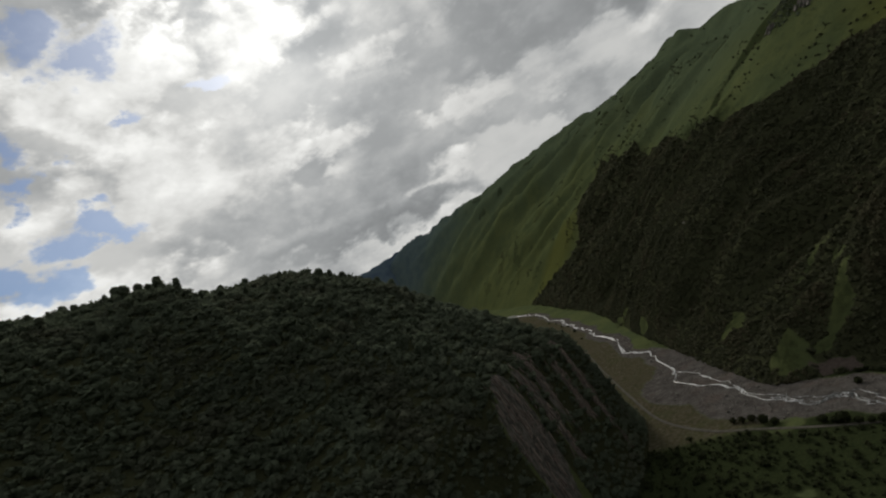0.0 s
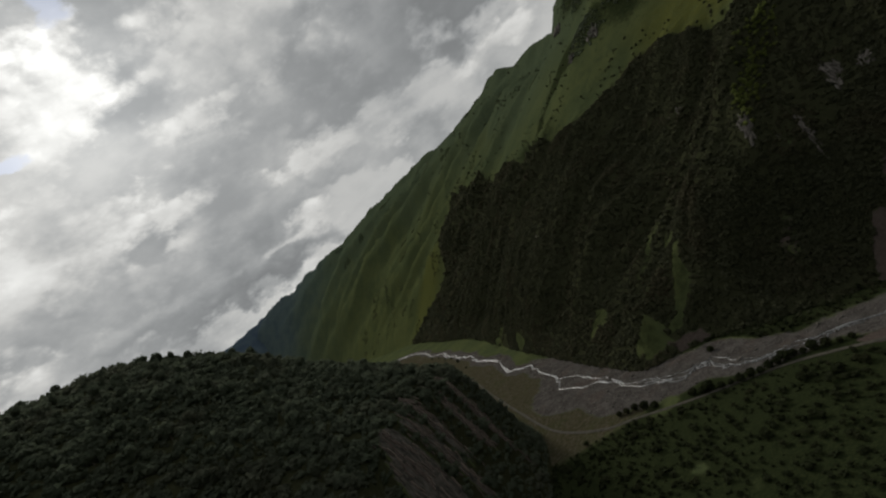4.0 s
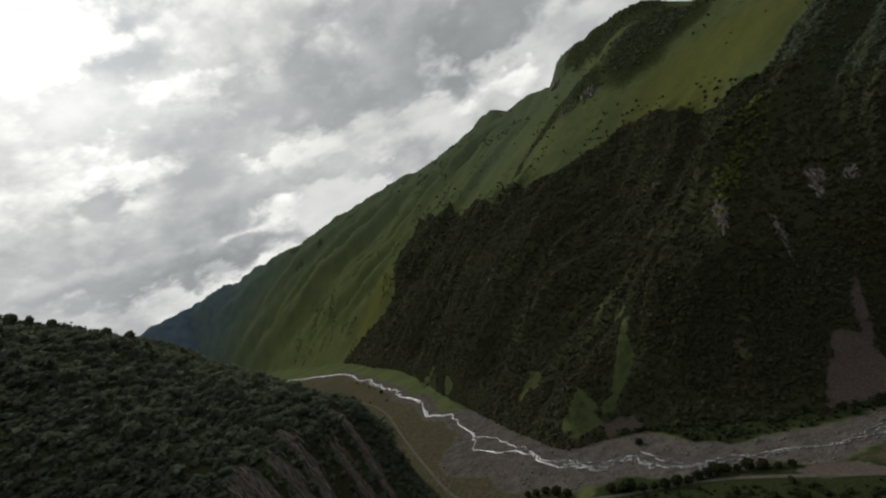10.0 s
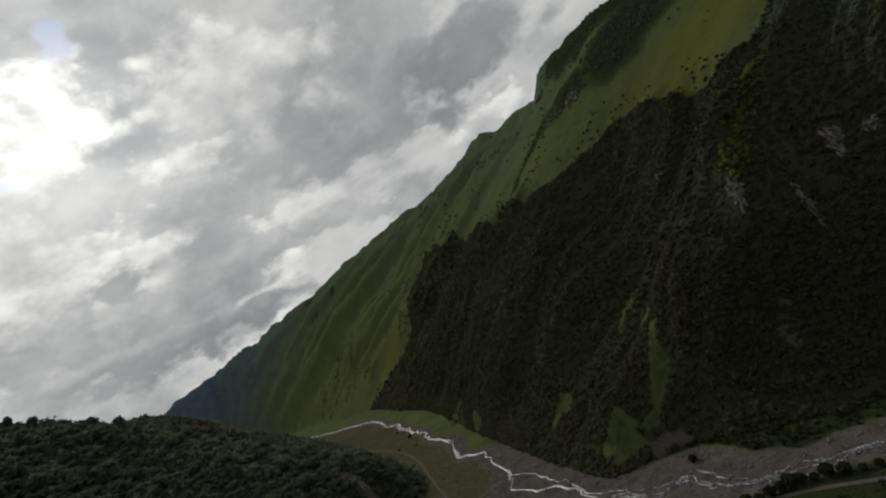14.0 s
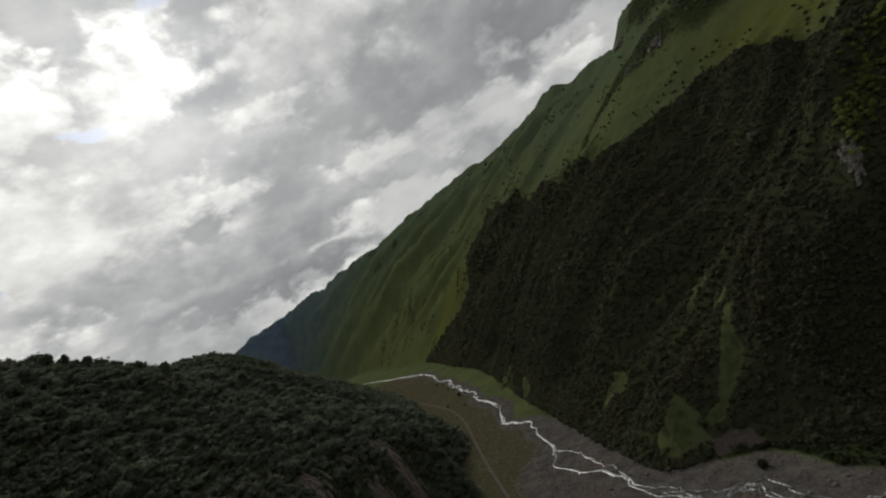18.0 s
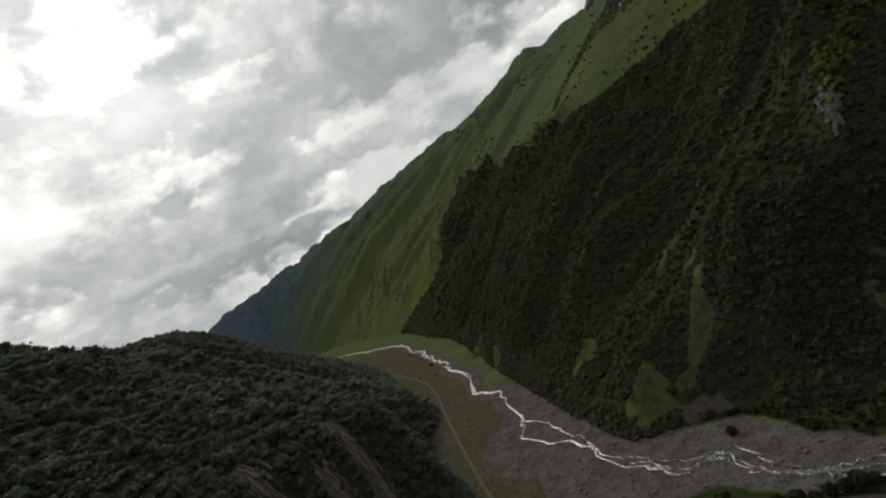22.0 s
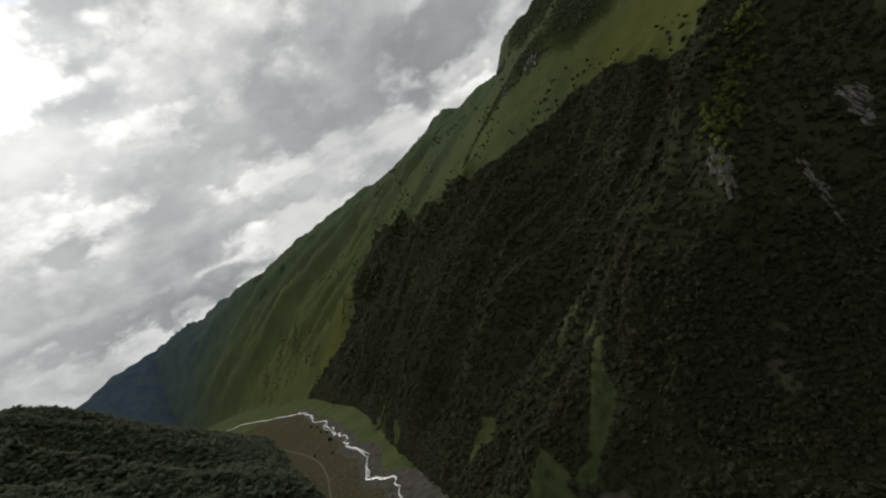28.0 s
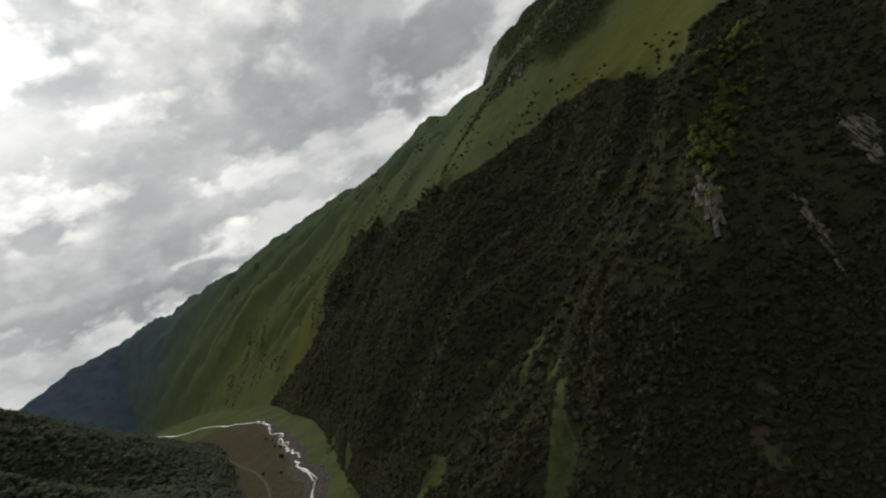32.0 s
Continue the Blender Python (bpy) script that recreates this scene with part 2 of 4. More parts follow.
    finish(k, c, 0.95, k.math("ADD", k.math("MULTIPLY", n2, 2.0), k.math("MULTIPLY", n3, 0.6)), 0.7, 1.2, 0.0)
    return m


def leaf_material(name, dark, light, warm):
    m, k = material(name)
    at = k.add("ShaderNodeTexCoord").outputs["Object"]
    geo = k.add("ShaderNodeNewGeometry")
    c = k.mix(k.mapped(geo.outputs["Random Per Island"], 0, 1, 0.35, 0.7), dark, light)
    where = geo.outputs["Position"]
    c = k.mix(k.mapped(k.noise(where, 0.02, 5, 0.65), 0.48, 0.66, 0, 0.45), c, warm)
    c = k.mix(k.mapped(k.noise(where, 0.007, 3, 0.6), 0.5, 0.7, 0, 0.5), c, dark)
    c = k.mix(k.mapped(k.noise(at, 1.5, 5, 0.75), 0.40, 0.66, 0, 0.2), c, dark)
    n = k.add("ShaderNodeBump", {"Height": k.noise(at, 1.8, 6, 0.75), "Strength": 0.3, "Distance": 0.8})
    b = k.add("ShaderNodeBsdfPrincipled", {"Base Color": c, "Roughness": 0.9, "Specular IOR Level": 0.04, "Normal": n.outputs[0]})
    through_leaf = k.add("ShaderNodeBsdfTranslucent", {"Color": c})
    both = k.add("ShaderNodeMixShader", {0: 0.42, 1: b.outputs[0], 2: through_leaf.outputs[0]})
    k.add("ShaderNodeOutputMaterial", {"Surface": both.outputs[0]})
    return m


def stone_material(name, dark, light):
    m, k = material(name)
    at = k.add("ShaderNodeTexCoord").outputs["Object"]
    own = k.add("ShaderNodeObjectInfo").outputs["Random"]
    grain = k.noise(k.vec("MULTIPLY", at, (1, 0.2, 1)), 1.1, 8, 0.7)
    c = k.mix(k.mapped(grain, 0.3, 0.7), dark, light)
    c = k.mix(k.math("MULTIPLY", own, 0.6), c, dark)
    finish(k, c, 0.92, grain, 0.8, 0.5, 0.15)
    return m


def bark_material():
    m, k = material("bark")
    at = k.add("ShaderNodeTexCoord").outputs["Object"]
    grain = k.noise(k.vec("MULTIPLY", at, (3, 3, 0.5)), 3.0, 5, 0.6)
    finish(k, k.mix(grain, (0.05, 0.04, 0.03), (0.16, 0.14, 0.11)), 0.95, grain, 0.6, 0.05, 0.1)
    return m


def water_material():
    m, k = material("river_water")
    at = k.add("ShaderNodeTexCoord").outputs["Object"]
    foam = k.noise(at, 0.35, 7, 0.7, 0.8)
    rapid = k.math("ADD", k.noise(at, 0.05, 4, 0.6), k.mapped(k.add("ShaderNodeSeparateXYZ", {0: at}).outputs[1], 300, 620, -0.10, 0.10))
    c = k.mix(k.mapped(k.math("ADD", k.noise(at, 0.8, 6, 0.75), k.math("MULTIPLY", k.math("SUBTRACT", rapid, 0.5), 0.5)), 0.47, 0.55), (0.050, 0.054, 0.054), (0.40, 0.41, 0.41))
    finish(k, c, 0.35, foam, 0.6, 0.4, 0.5)
    return m


def road_material():
    m, k = material("gravel_road")
    at = k.add("ShaderNodeTexCoord").outputs["Object"]
    c = k.mix(k.mapped(k.noise(at, 0.25, 6, 0.7), 0.35, 0.7), (0.052, 0.048, 0.038), (0.084, 0.077, 0.064))
    finish(k, c, 0.95, k.noise(at, 2.0, 4, 0.6), 0.5, 0.1, 0.1)
    return m


LAND = land_material()
FAR_LEAF = leaf_material("forest_leaves", (0.048, 0.052, 0.030), (0.074, 0.078, 0.044), (0.090, 0.074, 0.046))
HILL_LEAF = leaf_material("hill_leaves", (0.074, 0.088, 0.062), (0.120, 0.144, 0.094), (0.100, 0.090, 0.064))
# darker than the hill's leaves: cloud shadow over the valley floor, in the colour
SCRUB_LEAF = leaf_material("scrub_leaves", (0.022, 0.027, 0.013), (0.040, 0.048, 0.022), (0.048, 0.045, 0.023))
# yellow-green leaves: the sun patch on the spur is in this colour
SUNLIT_LEAF = leaf_material("sunlit_leaves", (0.10, 0.125, 0.035), (0.19, 0.22, 0.06), (0.20, 0.20, 0.06))
SLAB = stone_material("slab_rock", (0.060, 0.046, 0.040), (0.34, 0.28, 0.235))
CRAG = stone_material("crag_rock", (0.050, 0.046, 0.040), (0.22, 0.20, 0.175))
BARK = bark_material()
WATER, ROAD = water_material(), road_material()

# ---- the lie of the land ----
def along(line, x, y):
    """Distance to a polyline, positive to its right as one walks along it, and the place along it in nodes."""
    p = np.array([q[:2] for q in line], float)
    way = np.gradient(p, axis=0)
    way /= np.linalg.norm(way, axis=1, keepdims=True)
    best = np.full(np.shape(x), 1e18); node = np.zeros(np.shape(x)); ox = np.zeros(np.shape(x)); oy = np.zeros(np.shape(x))
    for i in range(len(p) - 1):
        (ax, ay), (ux, uy) = p[i], p[i + 1] - p[i]
        s = np.clip(((x - ax) * ux + (y - ay) * uy) / (ux * ux + uy * uy), 0, 1)
        dx, dy = x - ax - s * ux, y - ay - s * uy
        d2 = dx * dx + dy * dy
        hit = d2 < best
        best = np.where(hit, d2, best); node = np.where(hit, i + s, node); ox = np.where(hit, dx, ox); oy = np.where(hit, dy, oy)
    i = np.clip(node.astype(int), 0, len(p) - 2); w = node - i
    tx = way[i, 0] * (1 - w) + way[i + 1, 0] * w; ty = way[i, 1] * (1 - w) + way[i + 1, 1] * w
    return np.sqrt(best) * np.where(ty * ox - tx * oy < 0, -1, 1), node
def curve(line, steps=8):
    """A polyline rounded by Catmull and Rom; every column is rounded."""
    p = np.array(line, float); p = np.vstack([2 * p[0] - p[1], p, 2 * p[-1] - p[-2]]); out = []
    for i in range(1, len(p) - 2):
        for s in np.arange(steps) / steps:
            a, b, c, d = p[i - 1:i + 3]
            out.append(.5 * (2 * b + (c - a) * s + (2 * a - 5 * b + 4 * c - d) * s * s + (3 * b - 3 * c + d - a) * s ** 3))
    out.append(p[-2]); return np.array(out)
def smin(a, b, k):
    h = np.clip(.5 + .5 * (b - a) / k, 0, 1)
    return b * (1 - h) + a * h - k * h * (1 - h)
def step(a, b, x):
    s = np.clip((x - a) / (b - a), 0, 1); return s * s * (3 - 2 * s)
def lattice(ix, iy, seed):
    h = (ix.astype(np.int64) * 374761393 + iy.astype(np.int64) * 668265263 + seed * 974634777) & 0xFFFFFFFF
    h = ((h ^ (h >> 13)) * 1274126177) & 0xFFFFFFFF
    return ((h ^ (h >> 16)) & 0xFFFF) / 65535.0
def vnoise(x, y, seed=0):
    ix, iy = np.floor(x), np.floor(y); fx, fy = x - ix, y - iy
    fx, fy = fx * fx * (3 - 2 * fx), fy * fy * (3 - 2 * fy)
    a, b = lattice(ix, iy, seed), lattice(ix + 1, iy, seed); c, d = lattice(ix, iy + 1, seed), lattice(ix + 1, iy + 1, seed)
    return (a + (b - a) * fx + (c - a) * fy + (a - b - c + d) * fx * fy) * 2 - 1
def fbm(x, y, octaves=4, seed=0):
    z, a = 0.0, 0.5
    for k in range(octaves):
        z = z + a * vnoise(x * 2 ** k + 17.3 * k, y * 2 ** k - 9.1 * k, seed + k); a *= 0.5
    return z
FOOT = [(450, -2000), (420, -300), (350, 160), (290, 262), (228, 296), (161, 318), (115, 345), (62, 385), (10, 398), (-16, 444), (-70, 580), (-128, 735), (-247, 1059), (-370, 1304), (-586, 1730), (-830, 2050), (-1474, 2944), (-2600, 3800)]
RIDGE = [(800, -2000, 450), (800, -400, 450), (780, 150, 420), (720, 450, 430), (640, 700, 426), (556, 890, 443), (472, 938, 494), (439, 1009, 517), (420, 1178, 548), (402, 1335, 572), (392, 1392, 536), (373, 1710, 612), (339, 1920, 654), (238, 2268, 739), (-94, 2698, 734), (-485, 3062, 783), (-1005, 3373, 757), (-1776, 3916, 764), (-2300, 4060, 735), (-2900, 4250, 560)]
GULLY = [(-40, 452), (142, 526), (241, 629), (290, 700)]
FOOT_C = curve(FOOT, 4); RIDGE_C = curve(RIDGE, 4)
def crest_table(size=20.0):
    """The crest's height, blended over a stretch that grows down the slope, on a wide grid."""
    gx, gy = np.meshgrid(np.arange(-3200, 2400, size), np.arange(-2400, 5400, size), indexing="ij")
    near = np.abs(along(RIDGE_C, gx, gy)[0]); zr, total = 0.0, 1e-9
    for rx, ry, rz in RIDGE_C[::2]:
        w = np.exp(np.clip((near - np.hypot(gx - rx, gy - ry)) / (18 + 0.30 * near), -30, 0)); zr = zr + w * rz; total = total + w
    return zr / total


CREST = crest_table()


def crest_blend(x, y, size=20.0):
    u, v = np.clip((x + 3200) / size, 0, CREST.shape[0] - 1.001), np.clip((y + 2400) / size, 0, CREST.shape[1] - 1.001)
    i, j = u.astype(int), v.astype(int); u, v = u - i, v - j
    return (CREST[i, j] * (1 - u) + CREST[i + 1, j] * u) * (1 - v) + (CREST[i, j + 1] * (1 - u) + CREST[i + 1, j + 1] * u) * v


def mountain_place(x, y):
    """Distance from the foot, share of the way to the crest, node along the foot."""
    d1, n1 = along(FOOT_C, x, y); d2, n2 = along(RIDGE_C, x, y)
    near = np.abs(d2)
    i = np.clip(n2.astype(int), 0, len(RIDGE_C) - 2); w = n2 - i
    sharp = np.exp(-near / 25)
    zr = crest_blend(x, y) * (1 - sharp) + (RIDGE_C[i, 2] * (1 - w) + RIDGE_C[i + 1, 2] * w) * sharp
    return d1, n1 / 4, d2, zr
def mountain_s(x, y, n1, d1):
    """Metres along the valley, slanted the way the gullies run."""
    return 0.91 * y - 0.42 * x + (0.42 + 1.1 * step(900, 1600, y)) * d1 + 60 * fbm(x / 240, y / 240, 3, 6)
def mountain_ribs(s, d1):
    return 1 - 3.2 * np.abs(fbm(s / 150, d1 / 700, 3, 9)), 1 - 3.2 * np.abs(fbm(s / 46, d1 / 260, 3, 19))
def mountain_base(x, y):
    d1, n1, d2, zr = mountain_place(x, y)
    front = np.where(d2 < 0, -d2, 0.0); up = np.clip(d1, 0, None); q = up / (up + front + 1e-6)
    z = zr * (1.24 * q - 0.24 * q * q)
    # the cliffs over the bend of the river, and the embayment of the main gully
    z = z + 52 * step(4, 62, d1) * step(90, 150, x) * (1 - step(380, 520, y)) * (1 - step(0.3, 0.75, q))
    g, m = along(GULLY, x, y)
    z = z * (1 - 0.36 * np.exp(-(g / 68) ** 2) * (1 - step(0.45, 0.8, q)))
    z = z - 34 * np.exp(-((q - 0.86) / 0.11) ** 2) * step(850, 1050, y) * (1 - step(1500, 1800, y))
    return np.where(d2 > 0, zr - 0.55 * d2, z), d1, n1, d2, q
WOOD_EDGE = [(-640, 1760), (-587, 1735), (-417, 1658), (-300, 1590), (-278, 1760), (-134, 1790), (-4, 1386), (86, 1018), (145, 808), (188, 757), (229, 734), (272, 716), (296, 694), (315, 640), (330, 586), (323, 534), (320, 485), (376, 524), (412, 536), (452, 545), (520, 560), (600, 480), (640, 200), (700, -400)]
SPUR = [(350, 509), (295, 484), (233, 429), (209, 416), (196, 393), (180, 374)]
def fade_spur(x, y):
    return step(165, 195, x) * (1 - step(300, 350, x))
def mountain_z(x, y, detail=True):
    z, d1, n1, d2, q = mountain_base(x, y)
    if detail:  # round off the creases between the spurs
        r = np.clip(0.4 * np.minimum(d1, np.abs(d2)), 0, 95)
        z = sum(mountain_base(x + a * r, y + b * r)[0] for a, b in ((0, 0), (1, 0), (0.5, 0.87), (-0.5, 0.87), (-1, 0), (-0.5, -0.87), (0.5, -0.87), (0.5, 0), (-0.5, 0))) / 9
    if detail:
        fade = step(0, 60, d1) * (1 - 0.6 * step(0.8, 1.0, q))
        s = mountain_s(x, y, n1, d1)
        ribs, small = mountain_ribs(s, d1)
        # long spurs that run down and up the valley on the far meadows, smooth turf above the forest
        s = s + 60 * fbm(x / 130, y / 130, 3, 32) * step(1150, 1600, y)
        crest = 1 - 2.4 * np.abs(fbm(s / 330 + 0.3, d1 / 900, 2, 29))
        rib = 1 - 2.6 * np.abs(fbm(s / 120 + 0.7, d1 / 700, 2, 33))
        spurs = step(0.04, 0.3, q) * (1 - step(0.74, 0.97, q)) * step(1150, 1600, y) * (85 * (crest - 0.45) + 9 * (rib - 0.4) + 26 * fbm(x / 170, y / 170, 3, 34))
        turf = 1 - step(-45, 20, along(WOOD_EDGE, x, y)[0])
        low = (1 - 0.8 * step(0.45, 0.65, q) * step(500, 750, y)) * (1 - 0.86 * step(1100, 1700, y)) * (1 - 0.93 * turf)
        z = z + fade * (20 * fbm(x / 210, y / 210, 5, 5) + low * (13 * (ribs - 0.4) * (1 + 1.5 * (1 - step(0.5, 0.75, q)) * (1 - step(900, 1300, y))) + (13 * (1 - 0.6 * step(0.5, 0.75, q)) - 11 * step(700, 1100, y) * step(0.3, 0.5, q)) * (small - 0.4)) + spurs) + step(0.75, 1.0, q) * (8 * fbm(x / 60, y / 60, 4, 77) + 42 * step(1500, 2400, y) * fbm(x / 190, y / 190, 3, 79))
    g = along(SPUR, x, y)[0]
    z = z + 20 * np.exp(-(g / 17) ** 2) * fade_spur(x, y) if detail else z
    return np.where(d1 > 0, z, -3.0)

HILL = [(-260, -2000, 0.7, 300, 40), (-185, -150, 1.0, 312, 72), (-140, 60, 0.87, 298, 90), (-108, 240, 0.85, 286, 92), (-104, 397, 0.83, 292, 73), (-178, 528, 0.87, 288, 31), (-200, 660, 0.78, 271, 24), (-298, 836, 0.46, 292, 9), (-432, 1089, 0.97, 311, 0), (-776, 1646, 0.55, 317, 0), (-1700, 2700, 0.6, 420, 0), (-2600, 3400, 0.6, 500, 0)]
HILL_C = curve(HILL, 4)
def hill_z(x, y, detail=True):
    d, s = along(HILL_C, x, y); d = -d
    i = np.clip(s.astype(int), 0, len(HILL_C) - 2); w = s - i
    v = lambda c: HILL_C[i, c] * (1 - w) + HILL_C[i + 1, c] * w
    z = smin(v(4) * step(0, 34, d) + v(2) * d, v(3) + 0 * d, 90)
    if detail:
        z = z + step(10, 70, d) * (9 * fbm(x / 70, y / 70, 3, 3) + 4 * fbm(x / 22, y / 22, 2, 13))
    return np.where(d > 0, z, -3.0)

RIVER = [(420, 120), (330, 200), (262, 250), (206, 274), (180, 277), (151, 279), (121, 294), (107, 296), (87, 304), (69, 315), (58, 329), (49, 347), (39, 351), (29, 347), (18, 353), (3, 370), (-12, 394), (-35, 434), (-65, 463), (-76, 493), (-79, 520), (-97, 570), (-107, 616), (-145, 655), (-165, 745), (-213, 830), (-226, 870), (-239, 915), (-265, 951), (-288, 1010), (-318, 1068), (-342, 1130), (-394, 1208), (-425, 1286), (-467, 1379), (-511, 1452), (-558, 1511), (-766, 1772), (-1011, 2090), (-1208, 2259), (-1700, 2900)]
BRAID_A = [(-79, 512), (-62, 496), (-46, 472), (-37, 454), (-25, 431), (-17, 407)]
BRAID_B = [(-2, 378), (14, 368), (30, 357), (42, 356), (55, 349), (63, 332), (71, 318)]
TRACK = [(420, -60), (300, 110), (164, 227), (122, 259), (85, 285), (53, 299), (19, 312), (-20, 331), (-52, 347), (-88, 388), (-117, 455), (-167, 590), (-230, 767), (-302, 904), (-424, 1087), (-687, 1494), (-1050, 2009), (-1500, 2600)]
RIVER_C, TRACK_C = curve(RIVER, 6), curve(TRACK, 6)


def ground_z(x, y, detail=True):
    return 0.5 * fbm(x / 60, y / 60, 3, 21) * step(8, 30, np.abs(along(RIVER_C, x, y)[0])) + 0.0 * x


def blob(x, y, cx, cy, rx, ry, turn=0.0):
    c, s = math.cos(radians(turn)), math.sin(radians(turn))
    u, v = (x - cx) * c + (y - cy) * s, -(x - cx) * s + (y - cy) * c
    return 1 - step(0.4, 1.0, np.sqrt((u / rx) ** 2 + (v / ry) ** 2))


# upper and far edge of the forest, clearings and bare rock on the mountainside: place, half lengths, turn
CLEARINGS = [(50, 478, 44, 14, 10), (96, 493, 32, 7, 10), (124, 499, 18, 4, 15), (82, 420, 32, 17, 28), (2, 509, 24, 10, 5), (24, 415, 28, 13, -20), (58, 406, 20, 9, 0), (100, 452, 16, 5, 30), (-112, 725, 10, 34, 20), (-158, 845, 12, 34, 20)]
ROCKS = [(186, 380, 5, 6, -30), (212, 364, 3, 12, -30), (258, 376, 6, 11, -40), (272, 360, 6, 10, -40), (222, 596, 20, 7, -50), (0, 738, 13, 6, 30), (248, 904, 7, 16, 0), (288, 845, 14, 20, 20), (255, 375, 4, 11, -20), (196, 366, 4, 8, -20)]


def mountain_zones(x, y):
    d1, n1, d2, zr = mountain_place(x, y)
    side = along(WOOD_EDGE, x, y)[0] + 16 * fbm(x / 60, y / 60, 3, 31)
    forest = step(-7, 7, side) * (d1 > np.where(y < 900, -6, 2)) * (d2 < 0)
    clear, rock = 0 * x, 0 * x
    for spot in CLEARINGS:
        clear = np.maximum(clear, blob(x + 16 * fbm(x / 20, y / 20, 3, 35), y + 16 * fbm(x / 20, y / 20, 3, 36), *spot))
    for spot in ROCKS:
        rock = np.maximum(rock, blob(x + 8 * fbm(x / 14, y / 14, 3, 37), y + 8 * fbm(x / 14, y / 14, 3, 38), *spot))
    rock = rock * step(-0.25, 0.15, fbm(x / 7, y / 7, 3, 48))
    u = ((234 - x) * 40 + (336 - y) * 22) / 2084.0
    v = np.abs((234 - x) * 22 - (336 - y) * 40) / 45.6
    scree = step(-2, 2, 0.8 + 3 * u + 11 * step(0.55, 0.85, u) + 3 * fbm(x / 9, y / 9, 2, 40) - v) * (u > 0.1) * (u < 1.7)
    scree = np.maximum(scree, 0.8 * blob(x + 10 * fbm(x / 9, y / 9, 2, 44), y + 10 * fbm(x / 9, y / 9, 2, 42), 56, 392, 32, 10, -25))
    scree = np.maximum(scree, 0.5 * blob(x + 10 * fbm(x / 9, y / 9, 2, 44), y + 10 * fbm(x / 9, y / 9, 2, 42), 154, 354, 18, 9, -30))
    forest = forest * (1 - clear) * (1 - scree) * (1 - step(0.35, 0.7, rock))
    ribs, small = mountain_ribs(mountain_s(x, y, n1, d1), d1)
    high = step(0.05, 0.35, fbm(x / 90, y / 90, 4, 39) + 0.3 * step(0.2, -0.5, ribs) - 0.02)
    high = high * (1 - blob(x, y, 370, 700, 260, 300))
    for spot in ((405, 810, 160, 105, -8), (440, 1060, 95, 300, 8), (-330, 1900, 60, 150, 25), (300, 880, 60, 90, 0), (-640, 2250, 70, 60, 20)):
        high = np.maximum(high, blob(x + 25 * fbm(x / 50, y / 50, 3, 45), y + 25 * fbm(x / 50, y / 50, 3, 46), *spot))
    high = np.where(y > 1250, 0.9 * step(0.16, 0.3, fbm(x / 60 + 3, y / 60, 4, 39)) * step(0.1, -0.5, ribs) + 0.5 * step(0.2, 0.34, fbm(x / 26, y / 26, 3, 49)) * step(-0.1, 0.2, fbm(x / 160, y / 160, 2, 50)), high)
    # where sun is painted: two meadows by the forest and the lower far slopes
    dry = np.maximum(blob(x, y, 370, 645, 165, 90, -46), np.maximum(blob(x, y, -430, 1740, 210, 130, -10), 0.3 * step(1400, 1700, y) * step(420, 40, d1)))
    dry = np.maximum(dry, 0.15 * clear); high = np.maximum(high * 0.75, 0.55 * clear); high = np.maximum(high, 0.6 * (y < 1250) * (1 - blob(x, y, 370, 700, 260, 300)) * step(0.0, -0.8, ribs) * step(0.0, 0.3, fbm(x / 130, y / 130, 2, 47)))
    # blue and far grow with distance: haze held in the colour
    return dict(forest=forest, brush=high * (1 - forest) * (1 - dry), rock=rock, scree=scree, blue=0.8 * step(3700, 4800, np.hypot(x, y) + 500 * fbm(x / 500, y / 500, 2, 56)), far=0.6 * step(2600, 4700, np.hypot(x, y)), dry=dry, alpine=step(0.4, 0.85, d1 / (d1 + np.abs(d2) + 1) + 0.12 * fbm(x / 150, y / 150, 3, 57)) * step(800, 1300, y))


def ground_zones(x, y):
    r, n = along(RIVER_C, x, y)
    t = along(TRACK_C, x, y)[0]
    wob = 12 * fbm(x / 34, y / 34, 4, 41)
    right = 34 - 19 * step(520, 640, y) - 17 * step(70, 130, x) * (y < 420)
    left = 12 + 30 * step(318, 370, y) * (1 - step(440, 560, y))
    gravel = np.where(r > 0, step(-6, 6, right + wob - r), step(-6, 6, left + wob + r))
    gravel = gravel * (1 - step(1500, 2000, y))
    silt = step(-6, 6, t + 45 + wob * 0.8) * step(318, 350, y) * (1 - step(1500, 2000, y)) * (1 - step(-4, 4, r - right))
    meadow = np.maximum(0.2 * blob(x, y, 160, 185, 60, 45, -35), np.maximum(blob(x, y, 165, 250, 45, 14, -35), step(640, 760, y)))
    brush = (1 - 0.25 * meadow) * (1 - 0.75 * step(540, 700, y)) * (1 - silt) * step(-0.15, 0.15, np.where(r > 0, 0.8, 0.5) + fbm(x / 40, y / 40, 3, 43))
    red = blob(x, y, 132, 258, 30, 9, -36)
    # far: haze tint on the distant valley floor
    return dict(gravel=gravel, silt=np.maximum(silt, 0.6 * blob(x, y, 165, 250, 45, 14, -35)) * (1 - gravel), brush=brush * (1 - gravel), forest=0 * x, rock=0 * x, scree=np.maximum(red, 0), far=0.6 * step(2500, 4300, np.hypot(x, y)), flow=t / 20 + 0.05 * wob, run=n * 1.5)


OUTCROPS = [(-129, 330, 14, 9, 0), (-117, 325, 12, 8, 0), (-134, 268, 13, 9, 0), (-130, 248, 13, 11, 0), (-134, 215, 14, 24, 12), (-124, 300, 9, 8, 0)]


